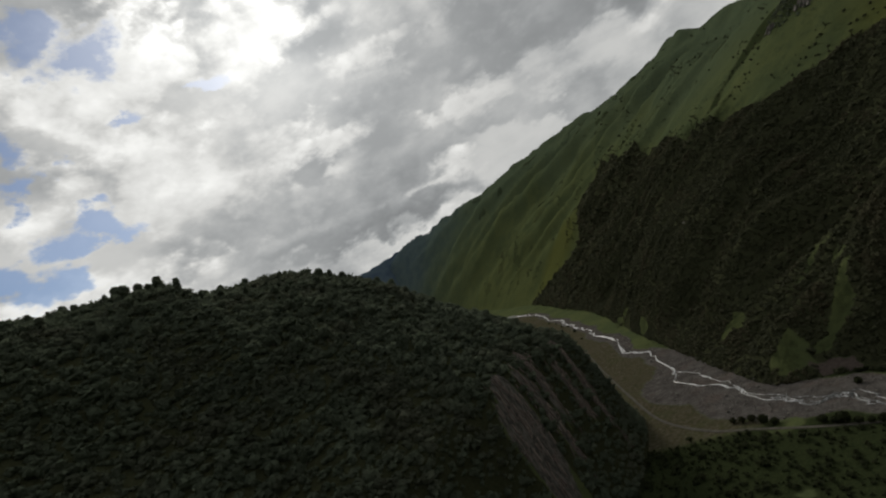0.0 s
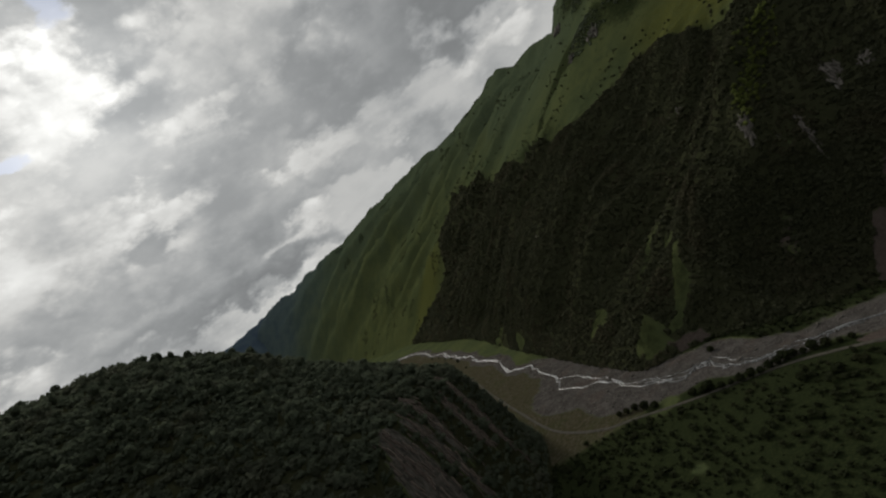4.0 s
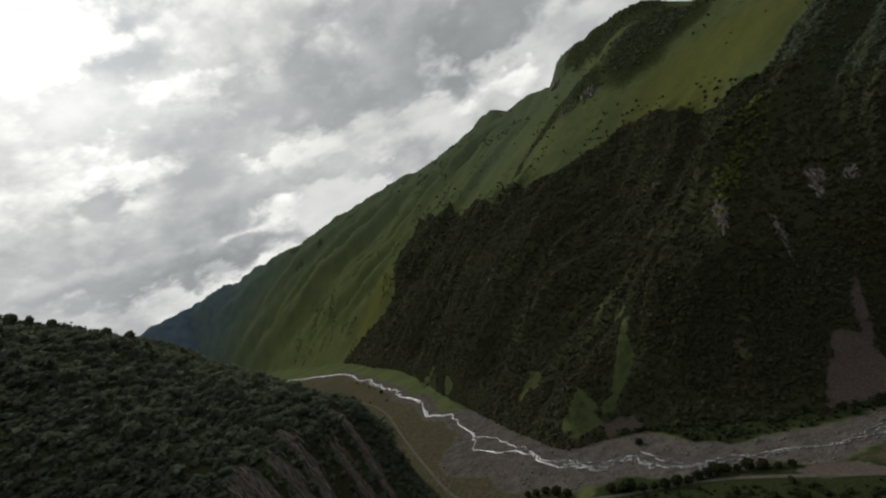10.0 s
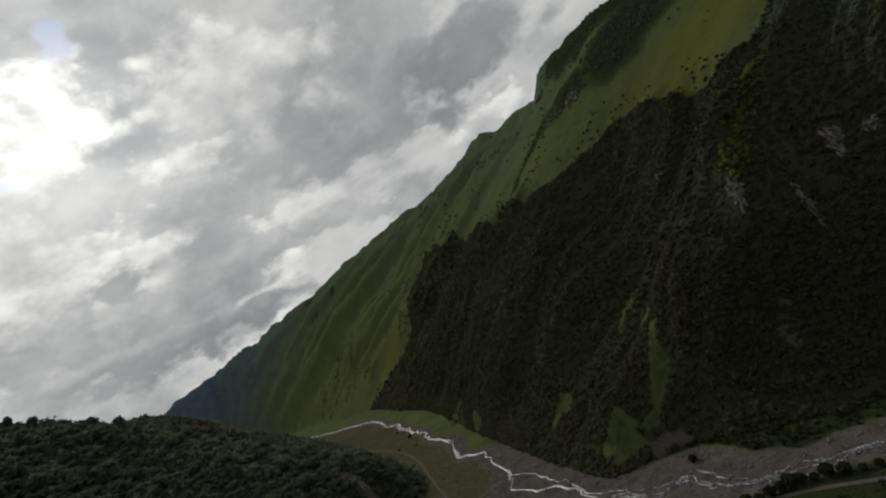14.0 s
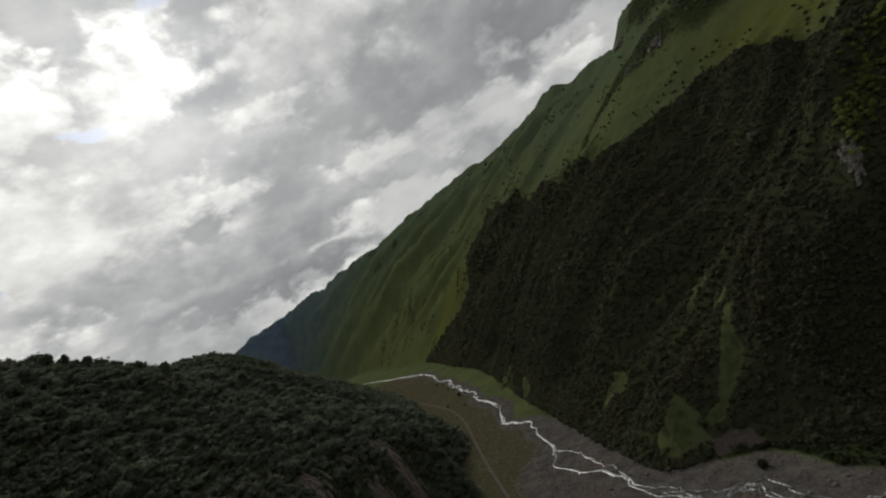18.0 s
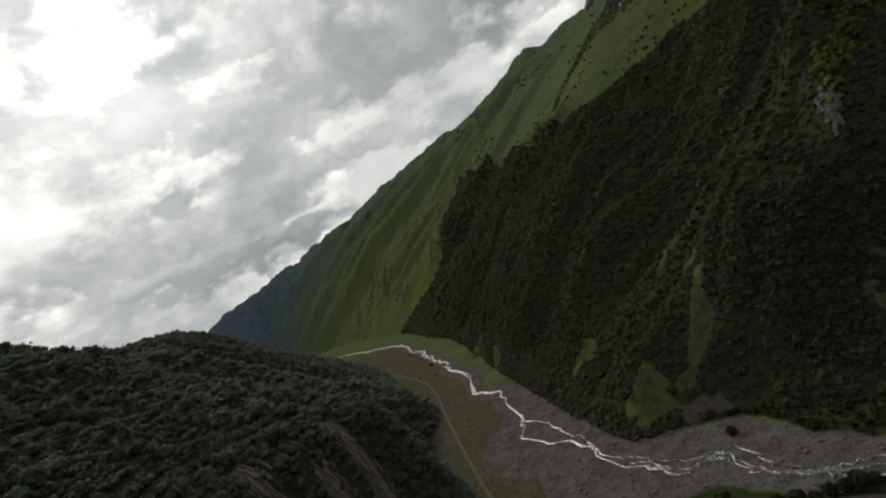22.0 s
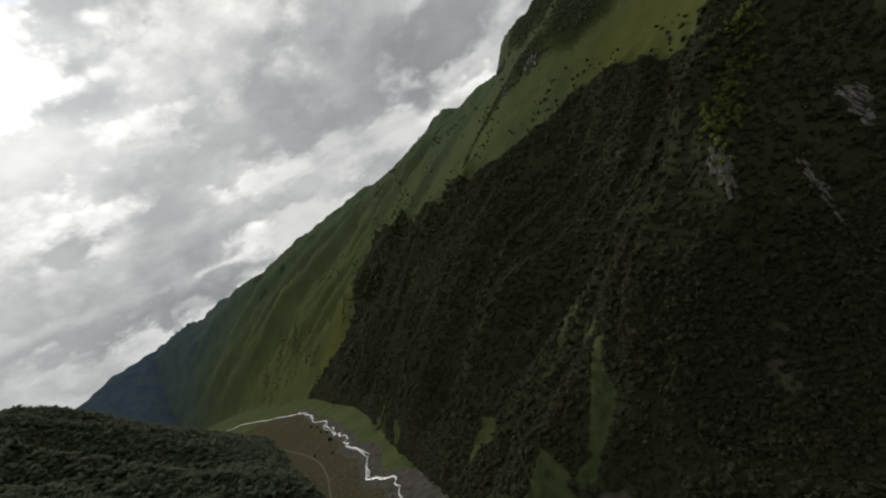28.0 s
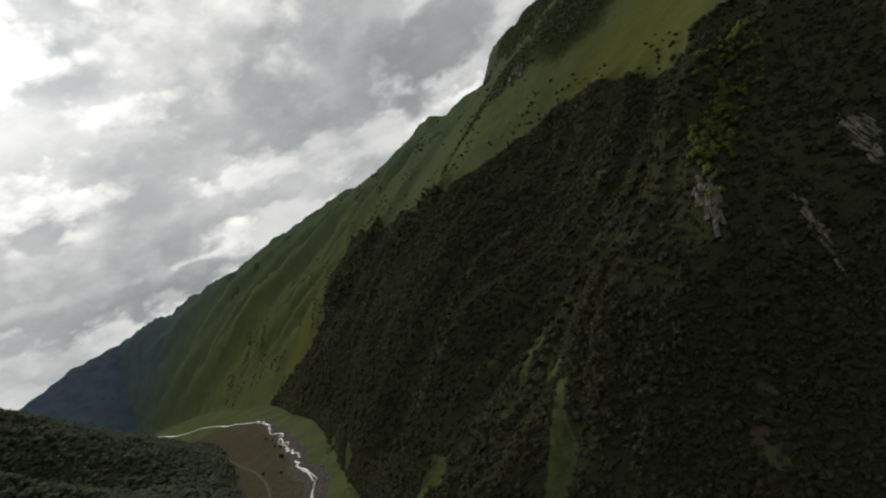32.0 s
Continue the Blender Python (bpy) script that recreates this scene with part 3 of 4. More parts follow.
def hill_zones(x, y):
    bare = 0 * x
    for spot in OUTCROPS:
        bare = np.maximum(bare, blob(x + 9 * fbm(x / 16, y / 16, 3, 51), y + 9 * fbm(x / 16, y / 16, 3, 52), *spot))
    meadow = step(0.22, 0.36, fbm(x / 45, y / 45, 3, 53)) * step(-2, 2, -along(HILL_C, x, y)[0]) * (1 - step(12, 24, -along(HILL_C, x, y)[0])) * (y < 230)
    return dict(forest=(1 - step(0.2, 0.5, bare)) * (1 - meadow), rock=bare, brush=0 * x, scree=0.0 * x, gravel=0 * x, silt=0 * x, far=0 * x)


# ---- sheets of land ----
def sheet(name, height, zones, azimuths, radii, centre, label, category):
    """Land as one mesh, finer towards the middle of the place."""
    A, Rr = np.meshgrid(azimuths, radii, indexing="ij")
    x, y = centre[0] + Rr * np.sin(A), centre[1] + Rr * np.cos(A)
    z = height(x, y)
    na, nr = A.shape
    idx = np.arange(na * nr).reshape(na, nr)
    quads = np.stack([idx[:-1, :-1], idx[1:, :-1], idx[1:, 1:], idx[:-1, 1:]], -1).reshape(-1, 4)
    zq = z.ravel()[quads]
    quads = quads[zq.max(1) > -2.5]
    if azimuths[1] > azimuths[0]:
        quads = quads[:, ::-1]
    used, back = np.unique(quads, return_inverse=True)
    quads = back.reshape(-1, 4)
    co = np.stack([x.ravel(), y.ravel(), z.ravel()], -1)[used]
    ob = mesh_object(name, co, quads, LAND)
    for key, values in zones(co[:, 0], co[:, 1]).items():
        a = ob.data.attributes.new(key, "FLOAT", "POINT")
        a.data.foreach_set("value", np.asarray(values, np.float32) + np.zeros(len(co), np.float32))
    return tagged(ob, label, category, kind="structure")


def mesh_object(name, co, faces, mat, smooth=True, parent=None):
    """A mesh object of faces that all have as many corners."""
    me = bpy.data.meshes.new(name)
    n, k = faces.shape
    me.vertices.add(len(co)), me.loops.add(n * k), me.polygons.add(n)
    me.vertices.foreach_set("co", np.asarray(co, np.float32).ravel())
    me.loops.foreach_set("vertex_index", np.asarray(faces, np.int32).ravel())
    me.polygons.foreach_set("loop_start", np.arange(0, n * k, k, dtype=np.int32))
    me.polygons.foreach_set("loop_total", np.full(n, k, np.int32))
    me.polygons.foreach_set("use_smooth", np.full(n, smooth))
    me.update(calc_edges=True)
    me.materials.append(mat)
    ob = new(name, me)
    if parent:
        ob.parent = parent
    return ob


def spread(parts):
    return np.radians(np.concatenate([np.arange(a, b, c) for a, b, c in parts]))


MID = (30, 70)
sheet("ground", ground_z, ground_zones, spread([(-180, -50, 3), (-50, 65, 0.5), (65, 180.1, 3)]), np.geomspace(2, 4800, 250), MID,
      "flat valley floor of gravel, silt and rough grass", "valley floor")
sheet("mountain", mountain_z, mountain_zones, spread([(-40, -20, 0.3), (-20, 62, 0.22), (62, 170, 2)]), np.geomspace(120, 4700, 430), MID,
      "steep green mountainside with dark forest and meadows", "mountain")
sheet("wooded_hill", hill_z, hill_zones, spread([(-178, -85, 2), (-85, -12, 0.35)]), np.geomspace(60, 3600, 260), MID,
      "rounded hill covered with dark broadleaf forest", "hill")


def far_mountain_z(x, y):
    d = along(curve([(-4600, 2300, 0), (-3700, 2950, 0), (-3150, 3500, 0), (-2800, 3900, 0), (-2500, 4200, 0), (-2250, 4400, 0)], 4), x, y)[0]
    crest = 420 + 340 * step(-3500, -2400, x)
    return np.maximum(crest - 1.15 * np.abs(d) + 50 * fbm(x / 300, y / 300, 4, 61), -3)


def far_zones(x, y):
    # the whole mountain takes the painted haze blue
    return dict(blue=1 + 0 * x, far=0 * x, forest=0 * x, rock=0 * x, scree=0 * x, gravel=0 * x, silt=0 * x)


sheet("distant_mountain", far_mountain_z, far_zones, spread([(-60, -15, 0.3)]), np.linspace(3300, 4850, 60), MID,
      "distant mountain coloured haze-blue, closing the valley", "mountain")


def peak_z(x, y):
    d = np.hypot((x - 1300) / 1.2, y - 1750)
    return np.maximum(790 - 0.62 * d + 70 * fbm(x / 240, y / 240, 4, 71), -3)


# far: a little haze tint in the peak's colour
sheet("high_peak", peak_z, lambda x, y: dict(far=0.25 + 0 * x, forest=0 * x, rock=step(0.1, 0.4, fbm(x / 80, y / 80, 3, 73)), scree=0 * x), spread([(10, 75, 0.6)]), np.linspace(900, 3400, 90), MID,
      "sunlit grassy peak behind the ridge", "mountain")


# ---- river and track ----
def ribbon(name, line, width, z, mat, label, category, rough=0.0):
    p = curve(line, 6)[:, :2]
    if rough > 0.3:  # small bends between the banks
        k = np.arange(len(p))
        p = p + np.c_[vnoise(k * 0.61, k * 0.0, 83), vnoise(k * 0.61, k * 0.0, 84)] * (1.6 + 0.02 * np.clip(k, 60, 200))[:, None]
    t = np.gradient(p, axis=0)
    t /= np.linalg.norm(t, axis=1, keepdims=True)
    n = np.c_[t[:, 1], -t[:, 0]]
    s = np.arange(len(p)) / 6.0
    w = np.array([width(v) for v in s])
    cols = []
    for c, e in ((-0.5, 1), (-0.25, 0), (0, 0), (0.25, 0), (0.5, 1)):
        j = e * rough * (vnoise(s * 3.1 + c * 50, s * 0 + c, 81) + 0.3)
        q = p + n * (c * w * (1 + j))[:, None]
        cols.append(np.c_[q, ground_z(q[:, 0], q[:, 1]) + z * (1 - 0.5 * e)])
    co = np.stack(cols, 1).reshape(-1, 3)
    idx = np.arange(len(co)).reshape(-1, 5)
    quads = np.stack([idx[:-1, :-1], idx[1:, :-1], idx[1:, 1:], idx[:-1, 1:]], -1).reshape(-1, 4)
    return tagged(mesh_object(name, co, quads[:, ::-1], mat), label, category, kind="structure")


ribbon("river", RIVER, lambda s: 1.4 + 0.6 * math.sin(s * 2.3) + 0.06 * max(0, s - 17), 0.5, WATER, "shallow grey-white mountain river over gravel", "river", 0.6)
def side_channel(a, b, wide, turn, seed):
    """A thread of water that leaves the river and joins it again, wandering on one side."""
    p = RIVER_C[a * 6:b * 6 + 1:3, :2]
    t = np.gradient(p, axis=0)
    t /= np.linalg.norm(t, axis=1, keepdims=True)
    s = np.linspace(0, 1, len(p))
    off = wide * np.sin(math.pi * s) * (0.75 + 0.6 * vnoise(s * (b - a) * 1.3, 0 * s, seed)) + 0.8 * turn * vnoise(s * 9, 0 * s, seed + 1)
    return [tuple(q) for q in p + np.c_[t[:, 1], -t[:, 0]] * off[:, None]]


CHANNELS = [side_channel(1, 5, 7, 1, 201), side_channel(3, 9, -6, 1, 203), side_channel(6, 9, 6, 1, 205), side_channel(9, 13, -5, 1, 207), side_channel(13, 17, 7, 1, 209), side_channel(22, 25, 6, 1, 211), side_channel(28, 31, -7, 1, 213)]
for braid in [BRAID_A, BRAID_B] + CHANNELS:
    ribbon("river_branch", braid, lambda s: 0.9 + 0.35 * math.sin(s * 3.1), 0.45, WATER, "narrow side channel of the gravelly river", "river", 0.6)
ribbon("road", TRACK, lambda s: 3.0 - 0.8 * min(1, max(0, s - 8) / 3), 0.4, ROAD, "pale gravel track along the valley floor", "road", 0.15)


# ---- woods ----
def ico(level):
    bm = bmesh.new()
    bmesh.ops.create_icosphere(bm, subdivisions=level, radius=1)
    co = np.array([v.co[:] for v in bm.verts])
    fa = np.array([[v.index for v in f.verts] for f in bm.faces])
    bm.free()
    return co, fa


def crown_shapes(count, seed, sprays, size, lumps=3):
    """Crowns about one unit wide and high, standing on the origin: a lumpy heart under a coat of small ragged leaf sprays."""
    rng = np.random.default_rng(seed)
    base = np.array([(1, 0, 0), (0, 1, 0), (-1, 0, 0), (0, -1, 0), (0, 0, 1), (0, 0, -1.0)])
    fa = np.array([(0, 1, 4), (1, 2, 4), (2, 3, 4), (3, 0, 4), (1, 0, 5), (2, 1, 5), (3, 2, 5), (0, 3, 5)])
    out = []
    for _ in range(count):
        heart = base * (1 + rng.normal(0, 0.18, (len(base), 1))) * np.array([0.38, 0.38, 0.36]) + np.array([0, 0, 0.45])
        cos, fas, at = [heart], [fa], len(heart)
        mids = rng.uniform(-1, 1, (lumps, 3)) * np.array([0.2, 0.2, 0.18]) + np.array([0, 0, 0.52])
        for i in range(sprays):
            way = rng.normal(0, 1, 3)
            way[2] = abs(way[2]) if rng.uniform() < 0.75 else way[2]
            way /= np.linalg.norm(way)
            o = mids[i % lumps] + way * rng.uniform(0.20, 0.34)
            n = 0.6 * way + np.array([0, 0, 0.5]) + rng.normal(0, 0.5, 3)
            n /= np.linalg.norm(n)
            u = np.cross(n, rng.normal(0, 1, 3))
            u /= np.linalg.norm(u)
            v = np.cross(n, u)
            s = size * rng.uniform(0.6, 1.35)
            cos.append(np.array([o + s * (a * u * rng.uniform(0.7, 1.3) + c * v * rng.uniform(0.7, 1.3)) + n * rng.normal(0, 0.25 * s) for a, c in ((-1, -0.7), (1, -0.7), (0, 1.2))]))
            fas.append(np.array([[at, at + 1, at + 2]]))
            at += 3
        out.append((np.concatenate(cos), np.concatenate(fas)))
    return out


def pebble_shapes(count, seed):
    rng = np.random.default_rng(seed)
    base, fa = ico(1)
    return [(base * (1 + rng.normal(0, 0.2, (len(base), 1))) * 0.5 + np.array([0, 0, 0.5]), fa) for _ in range(count)]


def wood(name, x, y, z, width, height, shapes, mat, seed, label, category="forest"):
    rng = np.random.default_rng(seed)
    pick = rng.integers(0, len(shapes), len(x))
    turn = rng.uniform(0, 6.283, len(x))
    cos, fas, at = [], [], 0
    for k, (co, fa) in enumerate(shapes):
        m = np.where(pick == k)[0]
        c, s = np.cos(turn[m])[:, None], np.sin(turn[m])[:, None]
        X = (co[:, 0] * c - co[:, 1] * s) * width[m][:, None] + x[m][:, None]
        Y = (co[:, 0] * s + co[:, 1] * c) * width[m][:, None] + y[m][:, None]
        Z = co[:, 2] * height[m][:, None] + z[m][:, None]
        cos.append(np.stack([X, Y, Z], -1).reshape(-1, 3))
        fas.append((fa[None] + (at + np.arange(len(m)) * len(co))[:, None, None]).reshape(-1, 3))
        at += len(m) * len(co)
    ob = mesh_object(name, np.concatenate(cos), np.concatenate(fas), mat, smooth=True)
    return tagged(ob, label, category, kind="stuff")


def scatter(seed, box, spacing):
    """Places on a jittered grid."""
    rng = np.random.default_rng(seed)
    gx, gy = np.meshgrid(np.arange(box[0], box[2], spacing), np.arange(box[1], box[3], spacing))
    x, y = gx.ravel(), gy.ravel()
    return x + rng.uniform(-0.5, 0.5, len(x)) * spacing, y + rng.uniform(-0.5, 0.5, len(x)) * spacing, rng


def steepness(fn, x, y):
    return np.sqrt(1 + ((fn(x + 2, y) - fn(x - 2, y)) / 4) ** 2 + ((fn(x, y + 2) - fn(x, y - 2)) / 4) ** 2)


def bare_slope(x, y):
    return mountain_z(x, y, False)


def mountain_woods():
    for name, box, spacing, thin, shapes, seed in (("mountain_forest", (-140, 180, 620, 820), 2.3, 0.46, crown_shapes(16, 1, 22, 0.15), 1),
                                                   ("mountain_forest_upper", (-420, 820, 420, 1250), 3.2, 0.48, crown_shapes(12, 2, 20, 0.17), 2),
                                                   ("mountain_forest_far", (-660, 1250, 300, 1900), 5.6, 0.5, crown_shapes(8, 3, 18, 0.2), 3)):
        x, y, rng = scatter(seed, box, spacing)
        if seed == 1:  # the cliffs over the bend hold more than their plan shows
            x2, y2, _ = scatter(21, (60, 240, 420, 560), 1.9)
            steep = steepness(bare_slope, x2, y2) > 1.7
            x, y = np.concatenate([x, x2[steep]]), np.concatenate([y, y2[steep]])
            rng = np.random.default_rng(seed)
        x, y = x + 3 * fbm(x / 15, y / 15, 2, 7), y + 3 * fbm(x / 15, y / 15, 2, 8)
        zone = mountain_zones(x, y)["forest"]
        inside, chance = zone > rng.uniform(0.25, 0.75, len(x)), rng.uniform(0, 1, len(x))
        x, y, chance = x[inside], y[inside], chance[inside]
        keep = chance < thin * np.minimum(steepness(bare_slope, x, y), 4)
        x, y = x[keep], y[keep]
        size = np.clip(rng.lognormal(0, 0.30, len(x)), 0.55, 2.0) * (1 + 0.3 * fbm(x / 60, y / 60, 2, 97))
        w = size * spacing * 1.9
        h = size * spacing * rng.uniform(1.3, 2.1, len(x))
        z = mountain_z(x, y) - 0.42 * h
        scrub = (x > 330) & (y < 640) & (z + 30 * fbm(x / 50, y / 50, 3, 98) > 175)
        for label, own, mat, name in (("dense dark forest on the steep mountainside", ~scrub, FAR_LEAF, name), ("green scrub on the high mountain shoulder", scrub, HILL_LEAF, "shoulder_scrub")):
            if own.any():
                wood(name, x[own], y[own], z[own], w[own], h[own], shapes, mat, seed, label)
    # bushes on the meadows, in strips along the gullies and alone
    x, y, rng = scatter(5, (-1100, 520, 620, 2700), 10.5)
    d1, n1, d2, zr = mountain_place(x, y)
    keep = (d1 > 12) & (d2 < -15) & (mountain_zones(x, y)["forest"] < 0.3) & (fbm(x / 55, y / 55, 3, 91) + rng.uniform(-0.25, 0.25, len(x)) + 0.24 * np.exp(-(along(WOOD_EDGE, x, y)[0] / 45) ** 2) > 0.41 - 0.07 * step(1200, 1500, y) - 0.10 * blob(x, y, 390, 640, 190, 130, -40))
    x, y = x[keep], y[keep]
    w = rng.uniform(2.5, 7, len(x)) * (0.8 + 0.4 * step(1200, 1800, y))
    wood("meadow_bushes", x, y, mountain_z(x, y) - 0.5, w, w * rng.uniform(0.7, 1.1, len(x)), crown_shapes(8, 4, 24, 0.18), FAR_LEAF, 5, "scattered dark bushes on the green slopes", "bushes")


    # low scrub on the cliffs below the crest
    x, y, rng = scatter(7, (230, 720, 520, 1330), 5.5)
    d1, n1, d2, zr = mountain_place(x, y)
    rough = np.maximum(blob(x, y, 405, 830, 120, 95, -8), np.maximum(blob(x, y, 440, 1060, 95, 260, 8), blob(x, y, 285, 890, 60, 100)))
    keep = (d2 < -6) & (rough + 0.5 * fbm(x / 40, y / 40, 3, 92) > rng.uniform(0.35, 1.0, len(x))) & (mountain_zones(x, y)["forest"] < 0.3)
    x, y = x[keep], y[keep]
    w = rng.uniform(3.0, 7.5, len(x))
    wood("cliff_scrub", x, y, mountain_z(x, y) - 1.2, w, w * rng.uniform(0.5, 0.8, len(x)), crown_shapes(8, 5, 18, 0.18), HILL_LEAF, 7, "low green scrub on the cliffs below the crest", "scrub")
    # leafy bushes down the edge of the rocky spur, coloured as if in sun
    u = np.random.default_rng(6)
    line = curve([(284, 438), (255, 427), (222, 405), (192, 384)], 8)
    p = line[u.integers(0, len(line), 150)] + u.normal(0, 1, (150, 2)) * np.array([3.5, 3.5])
    w = u.uniform(2.2, 5.6, 150)
    wood("pale_bushes", p[:, 0], p[:, 1], mountain_z(p[:, 0], p[:, 1]) + 1.6, w, w * u.uniform(0.7, 1.2, 150), crown_shapes(8, 6, 40, 0.14), SUNLIT_LEAF, 6, "yellow-green bushes, coloured as sunlit, on the edge of a rocky spur", "bushes")


def hill_woods():
    for name, box, spacing, shapes, seed in (("hill_forest", (-430, -60, -100, 460), 2.6, crown_shapes(16, 11, 46, 0.12, 4), 11),
                                             ("hill_forest_far", (-960, 460, -110, 1300), 4.3, crown_shapes(12, 12, 22, 0.18), 12)):
        x, y, rng = scatter(seed, box, spacing)
        edge = -along(HILL_C, x, y)[0]
        keep = (hill_zones(x, y)["forest"] > rng.uniform(0.2, 0.8, len(x))) & (edge > 1) & (rng.uniform(0, 1, len(x)) < 0.45 * np.minimum(steepness(hill_z, x, y), 2.6))
        keep &= edge < np.where(y > 460, 430, 345)
        x, y = x[keep], y[keep]
        size = np.clip(rng.lognormal(0, 0.32, len(x)), 0.5, 2.1) * (1 + 0.35 * fbm(x / 40, y / 40, 2, 95))
        w = size * spacing * 2.25
        h = size * spacing * rng.uniform(1.3, 2.1, len(x))
        wood(name, x, y, hill_z(x, y) - 0.3 * h, w, h, shapes, HILL_LEAF, seed, "dark green broadleaf forest covering the hill")
    # low scrub on the valley floor beyond the track
    x, y, rng = scatter(15, (-110, 120, 330, 640), 4.0)
    zone = ground_zones(x, y)
    keep = (zone["brush"] > rng.uniform(0.3, 1.0, len(x))) & (np.abs(along(TRACK_C, x, y)[0]) > 5) & ((along(TRACK_C, x, y)[0] < 0) & (y < 345) | (along(RIVER_C, x, y)[0] > 12)) & (along(HILL_C, x, y)[0] > -2) & (along(FOOT_C, x, y)[0] < 4) & (rng.uniform(0, 1, len(x)) < np.where(y < 300, 0.5, 0.85))
    x, y = x[keep], y[keep]
    w = np.clip(rng.lognormal(1.1, 0.4, len(x)), 1.5, 7.0)
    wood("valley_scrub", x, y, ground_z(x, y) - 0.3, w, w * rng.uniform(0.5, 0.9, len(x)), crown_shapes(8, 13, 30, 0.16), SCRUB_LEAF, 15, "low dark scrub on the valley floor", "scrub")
    # boulders strewn over the river bed
    x, y, rng = scatter(17, (-260, 270, 260, 800), 4.2)
    keep = (ground_zones(x, y)["gravel"] > 0.6) & (rng.uniform(0, 1, len(x)) < 0.55)
    x, y = x[keep], y[keep]
    w = np.clip(rng.lognormal(-0.1, 0.5, len(x)), 0.4, 3.0)
    wood("boulders", x, y, ground_z(x, y) - 0.35 * w, w, w * 0.9, pebble_shapes(6, 14), CRAG, 17, "grey boulders strewn over the river bed", "boulders")


mountain_woods()
hill_woods()


# ---- trees, bushes and crags that stand out singly ----
def part(name, bm, mat, parent, label=""):
    me = bpy.data.meshes.new(name)
    bm.to_mesh(me)
    bm.free()
    me.materials.append(mat)
    ob = new(name, me)
    ob.parent = parent
    return tagged(ob, label)


def stem(points, radii, sides=7):
    """A tapered, bent tube."""
    bm = bmesh.new()
    rings = []
    for (p, r) in zip(points, radii):
        ring = [bm.verts.new(Vector(p) + Vector((r * math.cos(6.2832 * i / sides), r * math.sin(6.2832 * i / sides), 0))) for i in range(sides)]
        rings.append(ring)
    for a, b in zip(rings, rings[1:]):
        for i in range(sides):
            bm.faces.new((a[i], a[(i + 1) % sides], b[(i + 1) % sides], b[i]))
    bm.faces.new(rings[-1])
    return bm


def foliage(rng, count, centre, reach, size):
    """A crown of many small ragged leaf sprays round a loose heart, with gaps at the rim."""
    base, fa = ico(1)
    bm = bmesh.new()
    for i in range(7):
        o = rng.uniform(-0.45, 0.45, 3) * np.array(reach) + np.array(centre)
        vs = [bm.verts.new(v) for v in base * (1 + rng.normal(0, 0.22, (len(base), 1))) * 0.42 * np.array(reach) + o]
        for f in fa:
            bm.faces.new([vs[j] for j in f])
    for i in range(count):
        way = rng.normal(0, 1, 3)
        way /= np.linalg.norm(way)
        o = way * np.array(reach) * rng.uniform(0.6, 1.0) * (1 - 0.25 * max(0, way[2])) + np.array(centre)
        n = Vector(way + rng.normal(0, 0.6, 3)).normalized()
        u = n.cross(Vector(rng.normal(0, 1, 3))).normalized()
        v = n.cross(u)
        s = size * rng.uniform(0.6, 1.3)
        vs = [bm.verts.new(Vector(o) + s * (a * u * rng.uniform(0.6, 1.3) + b * v * rng.uniform(0.6, 1.3)) + n * rng.normal(0, 0.25) * s) for a, b in ((-1, -1), (1, -1), (1, 1), (-1, 1))]
        bm.faces.new(vs[:3])
        bm.faces.new((vs[0], vs[2], vs[3]))
    return bm


def make_tree(seed, height, spire):
    rng = np.random.default_rng(seed)
    tree = new("tree")
    lean = rng.uniform(-0.04, 0.04, 2) * height
    top = 0.82 * height
    pts = [(lean[0] * s * s, lean[1] * s * s, -0.6 + (top + 0.6) * s) for s in (0, 0.15, 0.4, 0.7, 1.0)]
    part("trunk", stem(pts, [0.032 * height * (1 - 0.8 * s) for s in (0, 0.1, 0.35, 0.65, 1.0)]), BARK, tree, "grey-brown bark")
    for i in range(4):
        a, z = i * 1.6 + rng.uniform(-0.4, 0.4), rng.uniform(0.28, 0.55) * height
        r = (0.34 if not spire else 0.2) * height * rng.uniform(0.7, 1.0)
        part("limb", stem([(0, 0, z), (r * 0.5 * math.cos(a), r * 0.5 * math.sin(a), z + 0.1 * height), (r * math.cos(a), r * math.sin(a), z + 0.24 * height)],
                          [0.014 * height, 0.010 * height, 0.004 * height], 5), BARK, tree)
    reach = (0.36 * height, 0.36 * height, 0.38 * height) if not spire else (0.22 * height, 0.22 * height, 0.46 * height)
    part("crown", foliage(rng, 240, (0, 0, 0.60 * height), reach, 0.075 * height), HILL_LEAF, tree, "ragged dark green foliage")
    return tree


def make_bush(seed, height):
    rng = np.random.default_rng(seed)
    bush = new("bush")
    for i in range(4):
        a, r = i * 1.57 + rng.uniform(-0.4, 0.4), 0.35 * height
        part("stem", stem([(0, 0, -0.3), (r * 0.4 * math.cos(a), r * 0.4 * math.sin(a), 0.35 * height), (r * math.cos(a), r * math.sin(a), 0.75 * height)],
                          [0.03 * height, 0.02 * height, 0.008 * height], 5), BARK, bush)
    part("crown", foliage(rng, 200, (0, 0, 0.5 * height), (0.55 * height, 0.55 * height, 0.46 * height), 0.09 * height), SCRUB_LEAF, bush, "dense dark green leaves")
    return bush


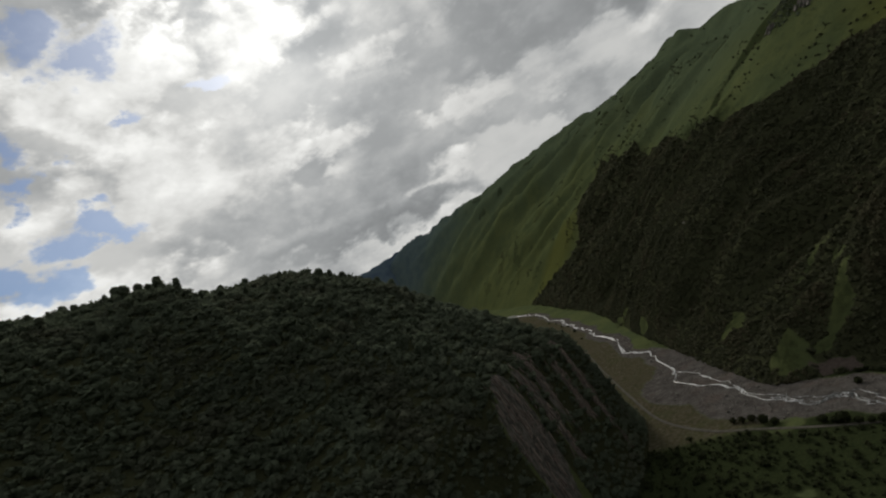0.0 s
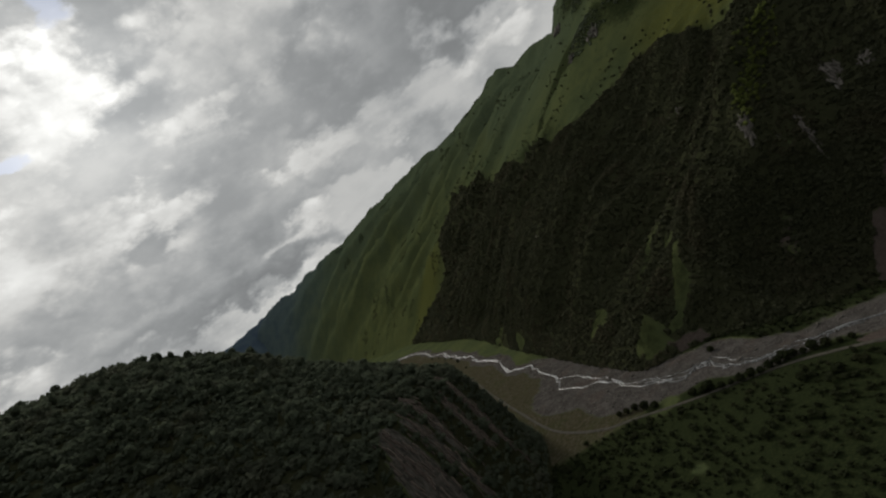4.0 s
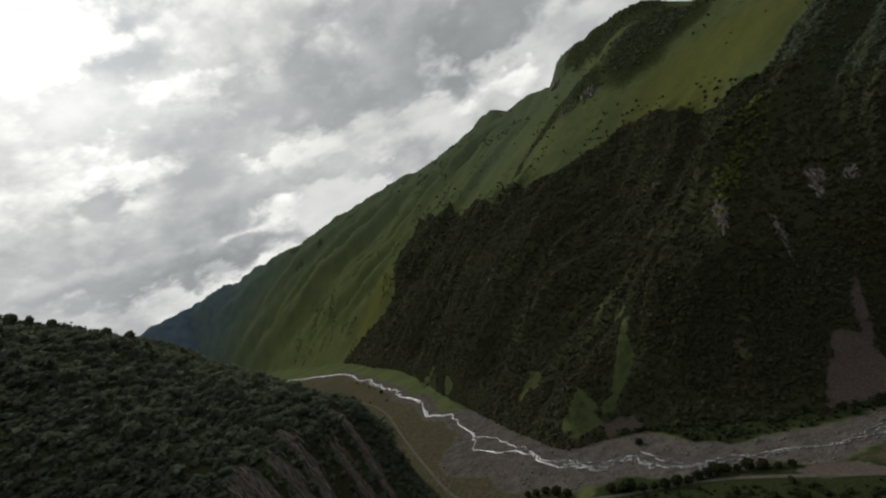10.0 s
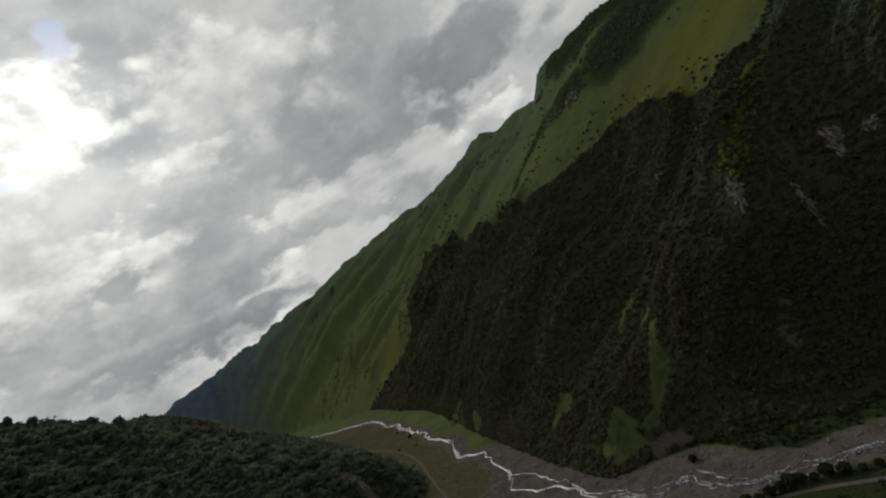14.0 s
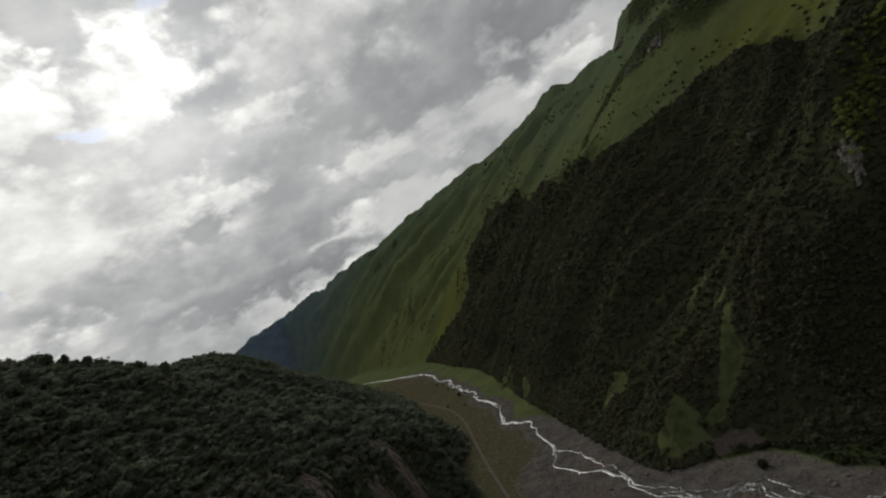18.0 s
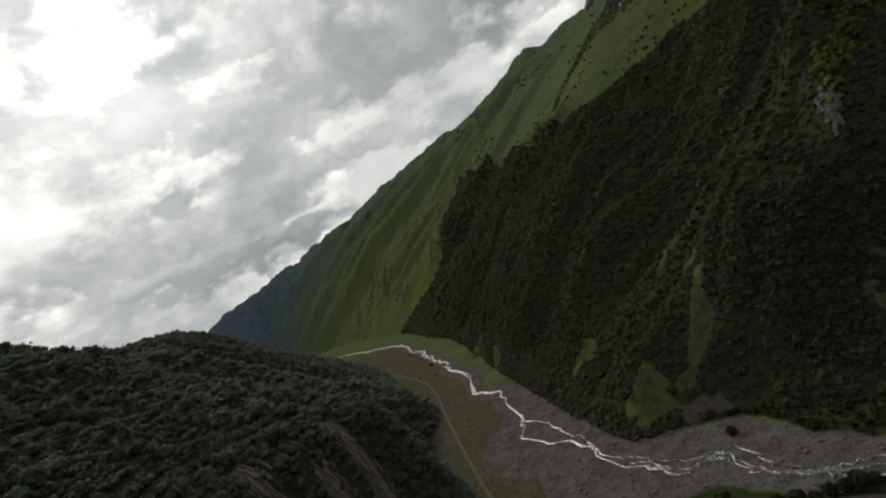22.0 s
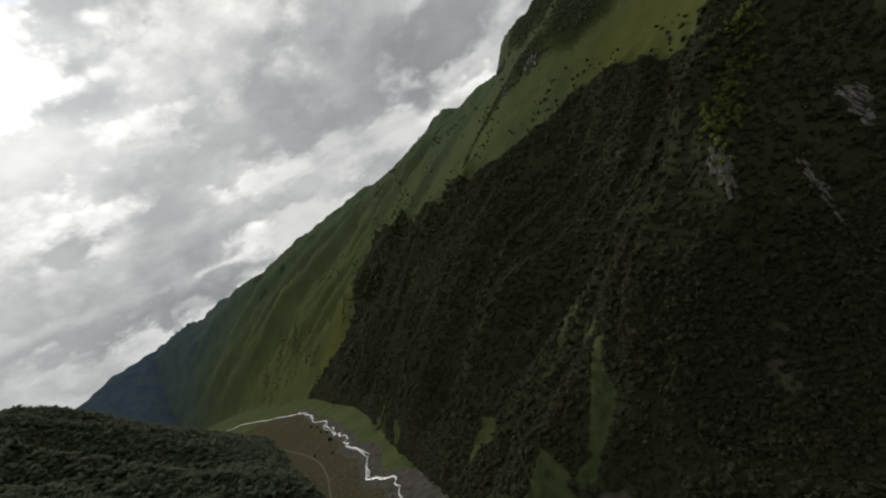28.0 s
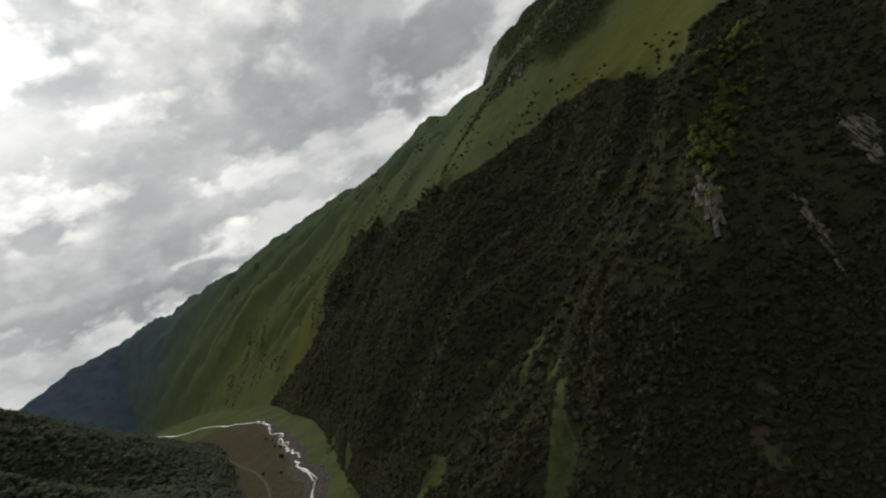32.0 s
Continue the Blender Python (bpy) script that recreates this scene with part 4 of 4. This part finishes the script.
def plant(kinds, places, height, label, category, group, rng):
    """Copies of the kinds at the places; the first of each kind is itself planted."""
    fresh = list(kinds)
    for n, (x, y) in enumerate(places):
        z = float(height(np.array([x]), np.array([y]))[0])
        m = Matrix.Translation((x, y, z)) @ Matrix.Rotation(rng.uniform(0, 6.28), 4, "Z")
        s = rng.uniform(0.75, 1.25)
        ob = kinds[n % len(kinds)]
        if ob in fresh:
            fresh.remove(ob)
            ob.matrix_basis = m @ Matrix.Scale(s, 4)
        else:
            ob = copy_thing(ob, m)
            ob.scale = (s, s, s)
        tagged(ob, label, category, group)


rng = np.random.default_rng(77)
tx, ty, _ = scatter(78, (-450, 40, -115, 430), 13.6)
edge = -along(HILL_C, tx, ty)[0]
ok = (edge > 4) & (hill_zones(tx, ty)["forest"] > 0.7) & (rng.uniform(0, 1, len(tx)) < 0.42)
spots = list(zip(tx[ok], ty[ok]))
plant([make_tree(i, 6.6 + 1.0 * i, i % 2 == 1) for i in range(5)], spots, hill_z, "tall dark green tree rising above the hill forest", "tree", "trees on the hill", rng)

BUSHES = [(-31, 349), (-25, 346), (-18, 344), (-11, 337), (-4, 331), (23, 316), (29, 312), (34, 310), (41, 305), (47, 302), (53, 299), (60, 297), (66, 295), (72, 295), (78, 294), (83, 293), (88, 292), (93, 289), (99, 287), (105, 282), (111, 278), (117, 275)]
plant([make_bush(40 + i, 4.6 + 0.7 * i) for i in range(4)], BUSHES, ground_z, "dense dark bush beside the gravel track", "bush", "bushes along the track", rng)
LONE = [(-300, 1010), (-322, 1040), (-270, 930), (-352, 1110), (-282, 880), (-380, 1150), (-240, 840), (58, 362), (140, 225), (118, 238), (105, 247), (92, 252), (150, 205), (76, 262)]
plant([make_bush(50 + i, 4.0 + 0.8 * i) for i in range(3)], LONE, ground_z, "lone dark bush on the valley floor", "bush", "bushes on the valley floor", rng)


def slab_mesh(seed):
    """A broken slab of rock about one long, thin and uneven."""
    r = np.random.default_rng(seed)
    bm = bmesh.new()
    bmesh.ops.create_cube(bm, size=1)
    bmesh.ops.subdivide_edges(bm, edges=[e for e in bm.edges if abs((e.verts[0].co - e.verts[1].co).y) > 0.5], cuts=2)
    for v in bm.verts:
        v.co = Vector((v.co.x * r.uniform(0.6, 1.2), v.co.y * r.uniform(0.9, 1.08), v.co.z * r.uniform(0.5, 1.3)))
    bm.normal_update()
    me = bpy.data.meshes.new("slab")
    bm.to_mesh(me)
    bm.free()
    return me


def crag(spots, surface, count, long, mat, label, seed, bulk=1.0):
    """Slabs that stand out of a slope and run down it."""
    r = np.random.default_rng(seed)
    cx, cy = np.mean([s[0] for s in spots]), np.mean([s[1] for s in spots])
    z0 = float(surface(np.array([cx]), np.array([cy]))[0])
    base = new("rock_outcrop")
    base.location = (cx, cy, z0)
    tagged(base, label, "rock outcrop", "rock outcrops")
    shapes = [slab_mesh(seed * 10 + i) for i in range(6)]
    for me in shapes:
        me.materials.append(mat)
    for i in range(count):
        sx, sy, rx, ry, turn = spots[i % len(spots)]
        u, v = r.normal(0, 0.42, 2)
        c, s = math.cos(radians(turn)), math.sin(radians(turn))
        x, y = sx + u * rx * c - v * ry * s, sy + u * rx * s + v * ry * c
        q = surface(np.array([x, x + 3, x - 3, x, x]), np.array([y, y, y, y + 3, y - 3]))
        gx, gy = float(q[1] - q[2]) / 6, float(q[3] - q[4]) / 6
        n = Vector((-gx, -gy, 1)).normalized()
        down = Vector((-gx, -gy, -(gx * gx + gy * gy)))
        down = (down.normalized() if down.length > 1e-4 else Vector((1, 0, 0))) + Vector((r.normal(0, 0.12), r.normal(0, 0.12), 0))
        side = down.cross(n).normalized()
        down = n.cross(side)
        length, width, thick = r.uniform(0.4, 1.2) * long, r.uniform(0.35, 1.1) * bulk, r.uniform(0.5, 1.4) * bulk
        m = Matrix((side * width, down * length, n * thick)).transposed().to_4x4()
        m.translation = Vector((x - cx, y - cy, float(q[0]) - z0)) + n * 0.1
        ob = new("slab", shapes[i % 6])
        ob.parent = base
        ob.matrix_basis = m


crag(OUTCROPS[0:2], hill_z, 200, 10, SLAB, "tilted pale rock slabs breaking out of the wooded hill", 1)
crag(OUTCROPS[2:4], hill_z, 130, 9, SLAB, "reddish-grey rock slabs above a grassy bank", 2)
crag(OUTCROPS[4:6], hill_z, 210, 8, SLAB, "crumbling reddish rock slabs among bushes", 3)
crag(ROCKS[0:1], mountain_z, 46, 7, CRAG, "pale grey crag on a wooded spur", 4, 2.4)
crag(ROCKS[1:2], mountain_z, 26, 6, CRAG, "small pale crag in the steep forest", 5, 2.2)
crag(ROCKS[2:4], mountain_z, 40, 6, CRAG, "broken grey crags among trees", 6, 2.2)
crag(ROCKS[6:8], mountain_z, 46, 11, CRAG, "grey cliff below the grassy crest", 7, 4.0)
crag(ROCKS[8:9], mountain_z, 22, 6, CRAG, "weathered grey crag in dark forest", 8, 2.2)
crag([(352, 1236, 8, 20, 10)], mountain_z, 34, 18, CRAG, "dark overhanging crag on the mountain crest", 9, 8.0)
